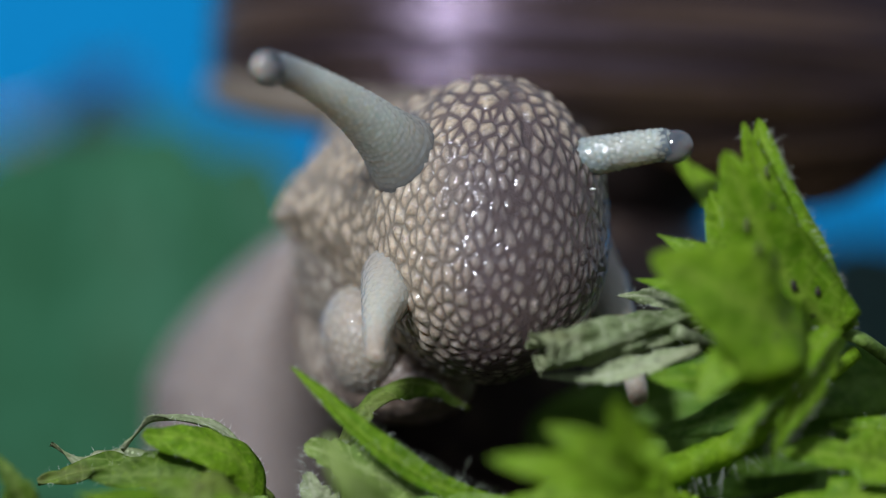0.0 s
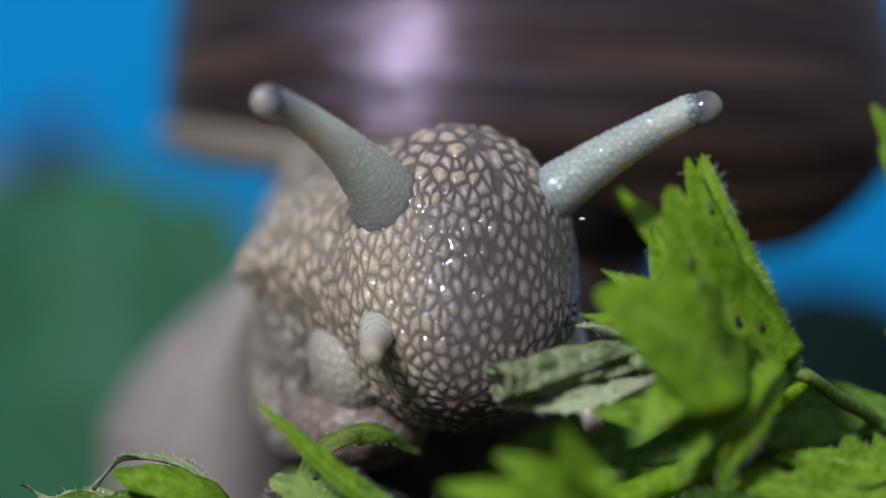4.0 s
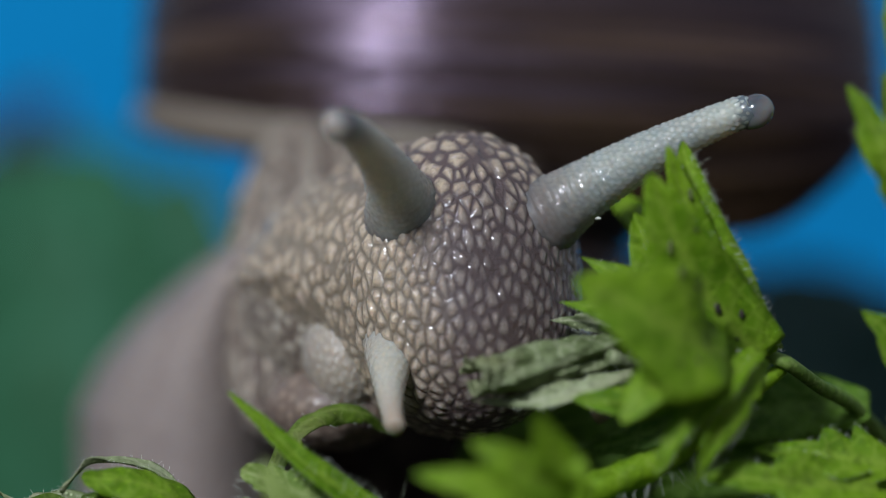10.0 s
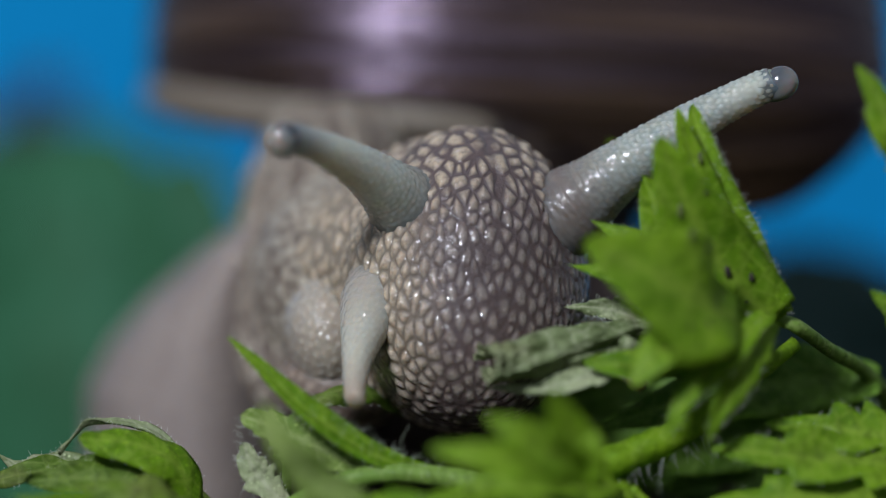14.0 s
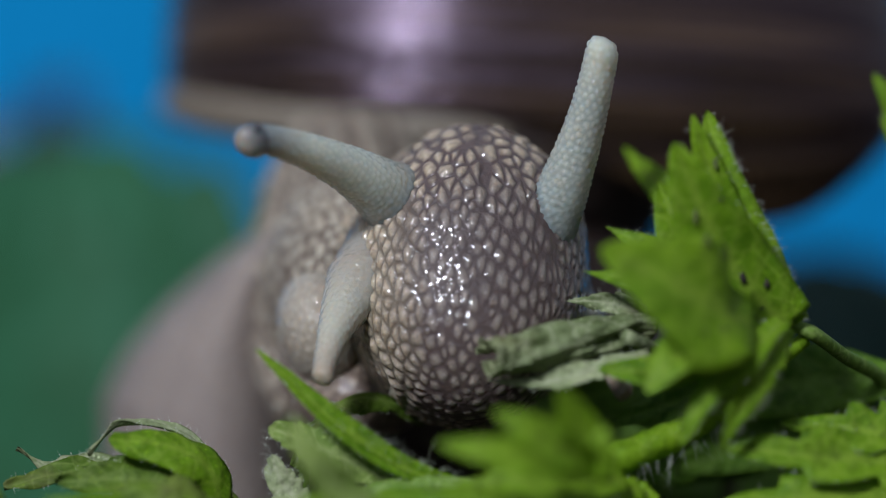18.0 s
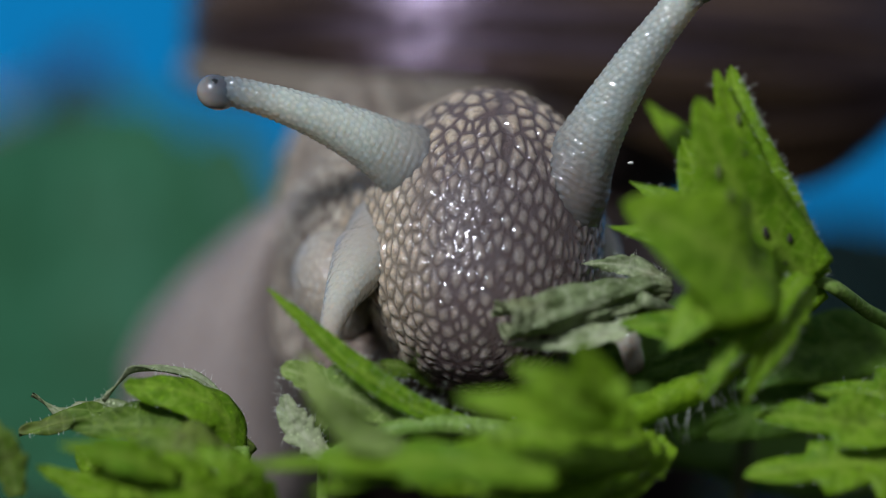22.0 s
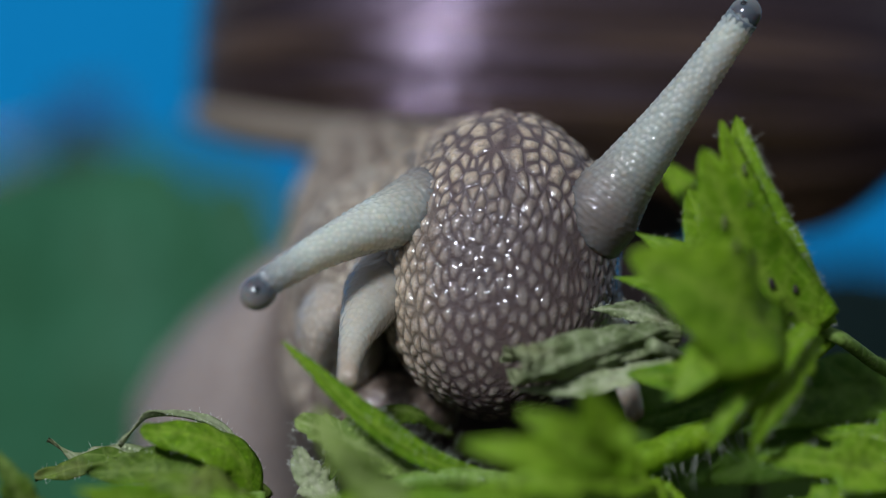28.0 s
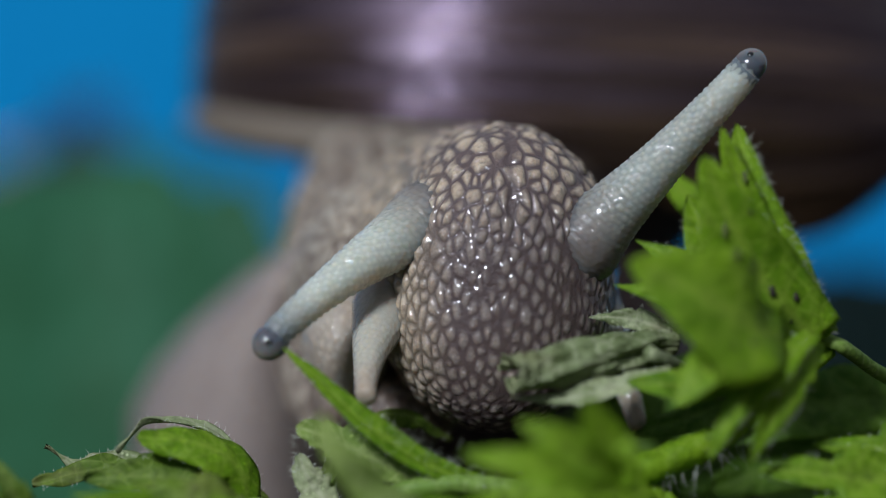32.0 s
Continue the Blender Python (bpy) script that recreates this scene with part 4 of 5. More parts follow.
leaf_part("lobe", LEAF, right, points=[(21.71, -2.00, 7.85), (19.20, -2.00, 8.19), (17.39, -2.00, 8.42), (14.67, -2.00, 8.57)], fuzz=24, width=1.4, face=(-0.35, -0.8, 0.6), teeth=3, depth=0.52, seed=53, blunt=1.3, ribs=0.45, wave=0.1)
leaf_part("lobe", LEAF_SHADED, right, points=[(20.20, 5, 10.12), (17.37, 5, 10.12), (14.54, 5, 9.65), (11.70, 5, 8.47)], width=1.6, face=(0, -0.9, 0.3), seed=54, blunt=1.4)
leaf_part("lobe", LEAF_SHADED, right, points=[(19.83, 6, 8.19), (16.99, 6, 8.19), (14.14, 6, 7.48), (11.00, 5, 6.35)], width=1.9, face=(0, -0.9, 0.3), seed=55, blunt=1.4)
part("stem", tube([(20.92, 1, 3.56), (21.61, 1, 5.86), (21.73, 3, 8.09), (21.26, 4, 9.80)], [0.8, 0.8, 0.6, 0.5], 30, 10, 0.03), STEM, right)

tall = thing("toothed_leaf", (21.97, 8, 5.95), "tall light green leaf reaching up beside the shell", "leaf")
leaf_part("lobe", LEAF, tall, points=[(22.83, 8, 16.74), (22.59, 8, 20.82), (22.11, 8, 24.18), (21.03, 8, 28.01)], width=1.6, teeth=3, depth=0.3, seed=61)
leaf_part("lobe", LEAF, tall, points=[(21.92, 8, 17.46), (21.09, 7, 19.60), (20.25, 7, 21.51), (19.37, 7, 22.94)], fuzz=14, width=1.0, teeth=2, depth=0.3, seed=62)
leaf_part("lobe", LEAF, tall, points=[(23.03, 5, 9.65), (21.85, 5, 11.07), (20.91, 5, 12.48), (19.73, 5, 13.43)], width=1.0, teeth=2, depth=0.2, seed=63)
part("stem", tube([(21.97, 8, 3.07), (22.09, 8, 9.31), (21.73, 8, 16.50)], [0.8, 0.7, 0.4], 30, 10, 0.03), STEM, tall)


def scroll(points, radius, turns, seed, wrinkle=0.12, thick=0.14, taper=0.6):
    """A withered leaf rolled into an open tube with wrinkles."""
    n, cols = 130, 110
    g = np.random.default_rng(seed)
    c = spline(points, n)
    tan = unit(np.gradient(c, axis=0))
    a = unit(np.cross(tan, np.array([0.05, 0.2, 1.0])))
    b = np.cross(tan, a)
    s = np.linspace(0, 1, n)[:, None]
    q = np.linspace(0, 1, cols)[None, :]
    ang = 3.6 + turns * 2 * np.pi * q
    ph = g.uniform(0, 6.28, 6)
    crease = sum(g.uniform(0.4, 1) * np.sin(g.uniform(5, 46) * q + g.uniform(-11, 11) * s + g.uniform(0, 6.28) + 1.5 * np.sin(g.uniform(3, 9) * s + 4 * q)) for _ in range(9)) / 3
    crease = crease + 0.6 * np.abs(np.sin(31 * q + 5 * s + 1.3 * np.sin(11 * s + 9 * q))) - 0.25 * np.abs(np.sin(67 * q - 9 * s + np.sin(23 * s))) + 0.25 * np.sin(40 * s + 12 * q)
    r = radius * (1 - taper * s) * (1 - 0.35 * q) * (1 + wrinkle * crease)
    flat = 0.72 + 0.1 * np.sin(6 * s + ph[3])
    outer = c[:, None] + (r * np.cos(ang))[..., None] * a[:, None] + (r * flat * np.sin(ang))[..., None] * b[:, None]
    inner = c[:, None] + ((r - thick) * np.cos(ang))[..., None] * a[:, None] + ((r - thick) * flat * np.sin(ang))[..., None] * b[:, None]
    v = np.vstack([outer.reshape(-1, 3), inner.reshape(-1, 3)])
    m = n * cols
    f = grid_faces(n, cols, False)
    faces = f + [tuple(i + m for i in t[::-1]) for t in f]
    rim = list(range(cols)) + [cols * i + cols - 1 for i in range(1, n)] + [(n - 1) * cols + j for j in range(cols - 2, -1, -1)] + [cols * i for i in range(n - 2, 0, -1)]
    for x, y in zip(rim, rim[1:] + rim[:1]):
        faces.append((y, x, x + m, y + m))
    return v, faces


dry = thing("withered_leaf", (8.99, -2, 11.48), "withered grey-green leaf rolled into a wrinkled tube", "leaf")
part("roll", scroll([(2.74, -2.6, 11.23), (3.88, -2.2, 11.37), (6.28, -1.4, 11.87), (9.10, 0.2, 12.35)], 1.35, 0.94, 71, taper=0.15, wrinkle=0.2), LEAF_DRY, dry)
leaf_part("torn_edge", LEAF_DRY, dry, points=[(9.21, -2.2, 11.49), (7.16, -2.4, 10.86), (5.13, -2.2, 10.35), (2.75, -1.5, 10.33)], fuzz=18, width=0.55, teeth=3, depth=0.3, seed=72, wave=0.2)
leaf_part("tip", LEAF_DRY, dry, points=[(9.55, 0, 12.81), (8.40, 0, 13.27), (7.26, 0, 13.50), (5.92, 0, 13.54)], fuzz=20, width=0.55, teeth=4, depth=0.3, seed=73, wave=0.25)
part("stem", tube([(8.31, -2, 12.16), (9.78, 0, 11.43), (11.94, 5, 10.12), (13.47, 10, 8.27), (13, 14, 0.1)], [0.3, 0.3, 0.35, 0.4, 0.4], 20, 8, 0.05), LEAF_DRY, dry)

litter = thing("withered_leaf", (-1.02, 2, 5.34), "dried curled leaf rim lying under the snail's head", "leaf")
leaf_part("leaf_blade", LEAF_OLIVE, litter, points=[(-4.83, 1, 6.56), (-3.91, 1.5, 8.38), (-2.42, 2.5, 9.32), (-0.91, 3.5, 9.12), (0.38, 5, 8.12)], width=0.7, face=(0.1, -0.6, 0.8), seed=75, wave=0.25, teeth=3, fold=-0.4, fuzz=14)
part("stem", tube([(-4.49, 1.5, 6.65), (-4.6, 3, 4.0), (-4.4, 3, 0.1)], [0.2, 0.25, 0.3], 12, 8, 0.05), STEM, litter)

# ---- far things ----
big = thing("broad_leaf", (-20.50, 62, -4.34), "large smooth dark green leaf with pale veins, standing behind", "leaf")
leaf_part("leaf_blade", BIG_LEAF, big, points=[(-15.71, 55, -9.75), (-17.88, 60, 1.95), (-19.89, 66, 12.27), (-21.34, 72, 21.50)], width=15.0, face=(0.1, -1, 0.15), seed=81, blunt=2.2, thick=0.5, base=0.7, fold=0.05, wave=0.02, ribs=0.0)
leaf_part("leaf_blade", BIG_LEAF, big, points=[(-9.0, 58, 0), (-10.5, 60, 9), (-11.3, 62, 14.5), (-11.6, 63, 20.6)], width=4.6, face=(0.1, -1, 0.15), seed=82, blunt=1.8, thick=0.5, ribs=0.0)
leaf_part("leaf_blade", BIG_LEAF, big, points=[(-13.5, 57, -2), (-15.0, 60, 8), (-16.4, 63, 15.5), (-17.6, 66, 22.0)], width=6.0, face=(-0.1, -1, 0.15), seed=83, blunt=2.2, thick=0.5, ribs=0.0)
part("stem", tube([(-15.77, 56, -8.35), (-16.65, 60, -13.36), (-14, 60, 0)], [1.6, 1.6, 1.6], 10, 10), STEM, big)


def petals(centre, size, count, seed, spread):
    g = np.random.default_rng(seed)
    out = []
    for i in range(count):
        w = unit(g.normal(size=3) + np.array([0, -0.3, 0.4]))
        c = np.asarray(centre, float)
        p = [c, c + w * size * 0.5 + g.normal(size=3) * spread, c + w * size]
        v, f, _ = blade(p, size * 0.3, n=14, seed=seed * 50 + i, blunt=1.8, thick=0.3)
        out.append((v, f))
    return join(out)


flower = thing("flower", (-22.52, 82, 19.71), "dark purple blossom far behind the big leaf", "flower")
part("petals", petals((-20.8, 82, 20.2), 5.2, 16, 5, 0.6), PURPLE, flower)
part("stem", tube([(-22.78, 83, 22.74), (-22.53, 86, 10.61), (-13, 88, 0)], [0.7, 0.8, 0.9], 14, 8), STEM, flower)
flower2 = thing("flower", (-26.06, 84, 19.74), "pale pink blossom far behind the big leaf", "flower")
part("petals", petals((-25.8, 84, 18.6), 4.0, 9, 6, 0.5), PINK, flower2)
part("stem", tube([(-26.33, 85, 21.27), (-26.36, 87, 10.59), (-17, 88, 0)], [0.7, 0.8, 0.9], 14, 8), STEM, flower2)
far = thing("broad_leaf", (21.01, 50, 2.53), "dim leaves behind, coloured dark for the shade low on the backdrop", "leaf")
leaf_part("leaf_blade", FAR_SHADE_LEAF, far, points=[(13.37, 45, 4.84), (17.48, 50, 8.70), (21.37, 54, 10.96), (26.20, 60, 13.28)], width=9.0, seed=91, blunt=1.5, thick=0.4)
leaf_part("leaf_blade", FAR_SHADE_LEAF, far, points=[(24.85, 45, 1.97), (23.94, 50, 6.93), (22.27, 54, 10.96), (19.78, 60, 14.50)], width=7.0, seed=92, blunt=1.5, thick=0.4)
leaf_part("leaf_blade", LEAF_SHADED, far, points=[(22.90, 16, 4.53), (16.57, 15, 6.57), (10.29, 14, 7.36), (2.87, 14, 6.37)], width=4.2, seed=93, blunt=1.7, thick=0.3)
part("stem", tube([(19.37, 48, 2.65), (13, 50, 4), (14, 50, 0)], [1.2, 1.2, 1.2], 10, 8), STEM, far)

grit = thing("grit", (7.80, 2, 18.02), "tiny pale crumb stuck by the eye stalk", "crumb")
d = sphere_grid(8, 10) * np.array([0.13, 0.10, 0.06]) * (1 + 0.2 * rng.normal(size=(8, 10, 1)))
part("crumb", (d.reshape(-1, 3) + np.array((7.80, 2, 18.02)), closed(8, 10)), FLECK, grit)


# ---- what moves: seconds, place in millimetres, turn in degrees ----
HEAD_ROWS = [
    (0, 1.12, 5.00, 15.63, -8.2, 0.9, 20.0), (0.5, 1.33, 5.00, 15.51, -8.8, 1.1, 21.4), (1, 1.49, 5.00, 15.50, -9.0, 0.3, 21.8),
    (1.5, 1.68, 5.00, 15.54, -9.9, -0.5, 22.6), (2, 1.79, 5.00, 15.60, -10.5, -0.9, 23.3), (2.5, 1.79, 5.00, 15.50, -10.4, -0.9, 23.6),
    (3, 1.76, 5.00, 15.45, -9.6, -0.5, 24.0), (3.5, 1.72, 5.00, 15.55, -9.4, -0.3, 23.4), (5.5, 2.22, 5.00, 15.09, -9.5, -3.2, 24.8),
    (6, 2.39, 5.00, 15.05, -10.0, -3.5, 25.6), (6.5, 2.49, 5.00, 14.99, -10.8, -2.8, 25.4), (7, 2.54, 5.00, 14.74, -11.0, -2.5, 25.0),
    (7.5, 2.64, 5.00, 14.53, -10.6, -2.3, 24.8), (8, 2.72, 5.00, 14.48, -10.2, -1.7, 24.1), (8.5, 2.78, 5.00, 14.38, -9.8, -1.5, 23.6),
    (9, 2.87, 5.00, 14.36, -9.1, -1.9, 23.1), (9.5, 2.89, 5.00, 14.39, -8.5, -2.3, 23.2), (10, 2.92, 5.00, 14.41, -7.6, -2.7, 23.2),
    (10.5, 2.96, 5.00, 14.37, -8.0, -2.6, 22.8), (11, 2.99, 5.00, 14.24, -9.3, -1.8, 22.4), (11.5, 3.08, 5.00, 14.15, -9.6, -0.9, 21.9),
    (12, 3.08, 5.00, 14.03, -9.1, 0.1, 21.5), (12.5, 3.05, 5.00, 13.75, -8.7, -0.2, 20.5), (13, 2.92, 5.00, 13.71, -7.7, 0.3, 19.6),
    (13.5, 2.85, 5.00, 13.58, -7.8, 0.1, 17.9), (14, 2.90, 5.00, 13.78, -7.7, -0.3, 15.3), (14.5, 3.07, 5.00, 13.84, -6.8, -0.6, 12.2),
    (16.5, 2.95, 5.00, 14.20, -11.6, -0.5, 8.3), (17, 2.69, 5.00, 14.08, -12.1, 0.2, 7.6), (17.5, 2.51, 5.00, 14.16, -13.0, 0.1, 6.5),
    (18, 2.34, 5.00, 14.25, -13.6, -0.2, 5.7), (18.5, 2.23, 5.00, 14.36, -14.8, -0.3, 4.2), (19, 2.06, 5.00, 14.49, -15.5, 0.8, 4.1),
    (19.5, 2.09, 5.00, 14.49, -16.1, 2.0, 4.7), (20, 2.10, 5.00, 14.48, -14.6, 3.2, 5.6), (20.5, 2.09, 5.00, 14.38, -10.7, 2.9, 7.5),
    (21, 2.10, 5.00, 14.38, -9.8, 3.0, 8.2), (21.5, 2.07, 5.00, 14.36, -9.2, 2.6, 8.2), (22, 2.13, 5.00, 14.40, -8.1, 2.3, 6.7),
    (22.5, 2.23, 5.00, 14.62, -8.5, 2.4, 4.9), (23, 2.29, 5.00, 14.82, -7.7, 2.6, 3.6), (23.5, 2.34, 5.00, 14.91, -6.5, 2.7, 3.0),
    (24, 2.37, 5.00, 15.10, -4.8, 2.3, 2.9), (24.5, 2.42, 5.00, 15.29, -3.2, 2.1, 2.4), (25, 2.46, 5.00, 15.40, -1.6, 1.7, 2.0),
    (25.5, 2.45, 5.00, 15.29, -0.5, 1.1, 1.6), (27.5, 2.42, 5.00, 15.32, -0.3, -0.0, 1.0), (28, 2.50, 5.00, 15.30, 0.0, 0.0, -0.0),
    (28.5, 2.54, 5.00, 15.34, 0.3, 0.4, -1.4), (29, 2.57, 5.00, 15.34, 0.8, 0.5, -1.7), (29.5, 2.58, 5.00, 15.32, 2.1, 0.2, -1.3),
    (30, 2.51, 5.00, 15.28, 3.9, 0.0, -0.8), (30.5, 2.46, 5.00, 15.17, 4.6, -0.4, 0.1), (31, 2.31, 5.00, 15.05, 3.1, -0.1, 2.0),
    (31.5, 2.32, 5.00, 15.01, 2.8, -0.0, 2.8), (32, 2.40, 5.00, 14.99, 3.3, -0.1, 3.2),
]
STALK_A_ROWS = [
    (0, -0.96, 4.58, 16.83, 40.2, -53.0, 4.3), (0.5, -0.69, 4.55, 16.76, 40.8, -53.4, 5.3), (1, -0.44, 4.49, 16.47, 35.8, -48.7, 6.9),
    (1.5, -0.22, 4.48, 16.47, 35.5, -48.3, 7.6), (2, -0.09, 4.49, 16.57, 36.0, -48.7, 9.4), (3, 0.19, 4.41, 16.34, 34.7, -47.4, 8.3),
    (3.5, 0.15, 4.46, 16.59, 36.9, -49.6, 9.7), (5.5, 0.85, 4.35, 15.86, 34.4, -46.6, 11.8), (6, 1.11, 4.32, 15.78, 33.8, -45.9, 11.8),
    (7, 1.12, 4.42, 15.57, 33.4, -44.8, 19.4), (7.5, 1.09, 4.43, 15.54, 35.3, -47.7, 22.8), (8, 1.05, 4.44, 15.70, 38.2, -51.8, 25.4),
    (8.5, 1.00, 4.42, 15.76, 40.9, -55.0, 27.3), (9, 1.00, 4.46, 15.76, 42.5, -57.1, 28.8), (9.5, 1.03, 4.42, 15.76, 42.5, -57.0, 28.6),
    (10, 1.13, 4.34, 15.66, 40.2, -54.3, 27.3), (11, 1.30, 4.47, 15.45, 38.3, -51.7, 24.2), (12, 1.67, 4.50, 14.89, 32.4, -43.2, 18.9),
    (12.5, 1.60, 4.54, 14.87, 36.9, -49.4, 17.1), (13, 1.51, 4.55, 15.05, 42.0, -54.4, 12.6), (14.5, 1.61, 4.81, 15.25, 47.4, -58.0, 3.1),
    (16.5, 1.53, 5.16, 15.77, 51.2, -60.0, -4.5), (17, 1.31, 5.22, 15.70, 51.3, -60.0, -5.3), (18, 0.97, 5.35, 15.73, 47.1, -58.0, -3.9),
    (18.5, 1.16, 5.36, 15.63, 42.0, -55.7, -8.0), (19, 1.30, 5.25, 15.66, 38.7, -54.7, -12.0), (19.5, 1.54, 5.14, 15.65, 37.2, -54.5, -14.7),
    (20, 1.15, 4.55, 15.82, 31.4, -51.4, -16.3), (20.5, 0.96, 4.19, 15.85, 32.2, -52.6, -17.7), (21, 0.95, 4.10, 15.90, 33.1, -53.6, -18.7),
    (22, 1.29, 4.22, 15.87, 39.2, -58.4, -23.9), (22.5, 1.49, 4.37, 16.12, 41.4, -59.7, -25.7), (23, 1.59, 4.40, 16.44, 46.8, -62.5, -30.8),
    (23.5, 1.74, 4.42, 16.58, 51.5, -64.2, -35.0), (24, 2.08, 4.50, 16.71, 55.3, -65.3, -38.0), (24.5, 2.12, 4.80, 17.12, 70.2, -67.0, -45.0),
    (25, 2.06, 4.82, 17.59, 93.3, -67.8, -64.5), (25.5, 1.94, 4.83, 17.69, 107.5, -66.3, -76.2), (27.5, 1.44, 4.99, 17.96, 123.8, -62.0, -82.4),
    (28, 1.55, 4.99, 18.10, 129.3, -59.7, -88.8), (29, 1.80, 4.88, 18.49, 137.5, -54.7, -101.2), (30, 1.98, 4.49, 18.61, 141.6, -51.5, -111.7),
    (31, 1.64, 4.56, 18.30, 140.8, -51.8, -104.9), (32, 1.51, 4.64, 18.16, 141.0, -51.7, -98.8),
]
STALK_B_ROWS = [
    (0, -3.22, 4.90, 15.50, -56.9, -57.8, -128.9), (0.5, -2.37, 4.86, 14.98, -46.9, -57.5, -137.9), (1, -1.42, 4.83, 14.83, -38.4, -56.2, -145.9),
    (1.5, -0.50, 4.80, 14.97, -33.3, -54.9, -150.6), (2, -0.13, 4.80, 15.05, -31.4, -54.4, -152.1), (3, 1.10, 4.77, 15.16, -26.5, -52.3, -156.8),
    (3.5, 1.37, 4.77, 15.25, -25.0, -51.1, -158.5), (5.5, 2.78, 3.55, 15.46, -23.6, -50.6, -159.6), (6, 2.97, 3.55, 15.55, -24.8, -52.0, -158.3),
    (7, 3.28, 3.55, 15.27, -25.9, -52.9, -157.2), (7.5, 3.57, 3.55, 15.20, -26.5, -53.4, -156.6), (8, 3.74, 3.55, 15.13, -26.7, -53.4, -156.7),
    (8.5, 3.82, 3.55, 15.10, -28.3, -54.4, -155.3), (9, 3.96, 3.55, 15.20, -30.0, -55.4, -154.0), (9.5, 4.04, 3.55, 15.25, -29.2, -54.8, -154.8),
    (10, 4.10, 3.55, 15.29, -29.2, -54.8, -155.0), (11, 4.49, 3.55, 15.34, -31.0, -56.1, -153.2), (12, 5.16, 3.54, 15.12, -25.8, -52.6, -158.4),
    (12.5, 5.30, 3.54, 14.94, -25.0, -51.6, -159.5), (13, 5.28, 3.54, 14.89, -25.0, -51.4, -159.8), (14.5, 5.09, 3.54, 14.84, -27.9, -51.4, -159.3),
    (15.17, 4.59, 3.39, 13.75, -41.5, -18.4, -106.7), (15.83, 4.39, 3.76, 12.29, -24.9, 14.1, -64.6), (16.5, 3.65, 3.63, 10.85, 10.8, 24.5, -8.5),
    (17, 3.43, 3.63, 11.16, 12.2, 23.4, -5.2), (18, 3.16, 3.74, 12.41, 13.8, 21.9, -2.1), (18.5, 3.16, 3.85, 12.97, 14.3, 21.0, -1.8),
    (19, 3.28, 3.96, 13.21, 15.1, 21.4, -1.0), (19.5, 3.54, 4.27, 13.54, 14.7, 24.9, -4.6), (20, 3.30, 4.59, 13.82, 2.5, 30.8, -31.7),
    (20.5, 3.80, 4.70, 14.33, -18.4, 24.2, -77.7), (21, 4.69, 4.70, 14.14, -29.2, 0.5, -128.9), (22, 4.62, 3.24, 14.22, -16.0, -28.4, -172.6),
    (22.5, 4.56, 3.24, 14.42, -16.8, -31.1, -171.7), (23, 4.51, 3.24, 14.55, -17.2, -32.5, -171.2), (23.5, 4.64, 3.24, 14.77, -25.1, -27.9, -155.9),
    (24, 4.73, 3.24, 15.04, -30.6, -21.1, -142.4), (24.5, 4.72, 3.24, 15.15, -34.5, -13.6, -129.9), (25, 4.69, 3.24, 15.11, -35.5, -5.2, -118.6),
    (25.5, 4.69, 3.24, 15.05, -35.4, 3.0, -107.3), (27.5, 4.66, 3.23, 15.43, -36.1, 14.7, -90.8), (28, 4.79, 3.23, 15.50, -36.0, 14.7, -90.7),
    (29, 4.76, 3.23, 15.46, -37.2, 14.8, -90.8), (30, 4.37, 3.23, 15.09, -38.8, 15.1, -90.9), (31, 3.98, 3.24, 14.79, -41.2, 15.5, -91.1),
    (32, 3.86, 3.25, 14.61, -43.0, 15.8, -91.3),
]
FEELER_A_ROWS = [
    (0, -2.40, 3.01, 13.87, -124.7, -20.4, -176.6), (1, -1.59, 3.57, 14.46, -112.3, -19.6, 177.4), (2, -1.14, 3.60, 14.55, -111.4, -19.4, 176.9),
    (3.5, -0.73, 3.81, 14.20, -104.1, -17.7, 173.8), (5.5, 0.24, 2.79, 13.77, -115.8, -17.5, -176.5), (6, 0.44, 2.72, 13.74, -117.5, -16.6, -174.0),
    (7.5, 0.65, 2.65, 13.15, -119.0, -15.9, -172.2), (9, 0.48, 2.43, 12.81, -123.0, -15.4, -170.3), (10, 0.47, 2.90, 12.73, -130.0, -15.8, -169.2),
    (11, 0.35, 2.92, 12.86, -129.9, -17.3, -171.0), (12, 0.16, 2.80, 12.94, -131.7, -18.3, -171.7), (13, -0.31, 2.54, 13.04, -135.3, -19.4, -171.7),
    (14.5, -0.79, 2.74, 13.34, -132.2, -21.5, -174.8), (16.5, -1.19, 3.79, 14.12, -124.2, -25.2, 177.1), (17, -1.61, 3.19, 14.05, -134.8, -25.4, -177.4),
    (18, -1.94, 3.13, 14.37, -135.7, -25.6, -177.2), (19, -2.29, 3.01, 14.59, -137.8, -24.5, -175.4), (20, -2.37, 3.11, 14.45, -135.8, -26.1, -177.7),
    (21, -2.06, 3.72, 14.31, -126.2, -24.5, 179.2), (22, -2.49, 3.54, 14.00, -129.0, -25.6, 179.5), (23, -2.53, 3.55, 14.40, -128.2, -26.3, 178.3),
    (24, -2.44, 3.55, 14.40, -128.2, -26.3, 178.3), (25, -2.29, 3.62, 14.46, -128.1, -24.4, -179.7), (27.5, -2.42, 3.68, 14.47, -128.0, -22.5, -177.6),
    (28, -2.46, 3.57, 14.37, -129.7, -23.0, -177.4), (30, -2.36, 3.62, 14.06, -129.5, -20.9, -175.2), (31, -2.26, 3.63, 13.92, -129.4, -20.9, -175.2),
    (32, -2.06, 3.66, 13.92, -128.9, -20.6, -175.1),
]
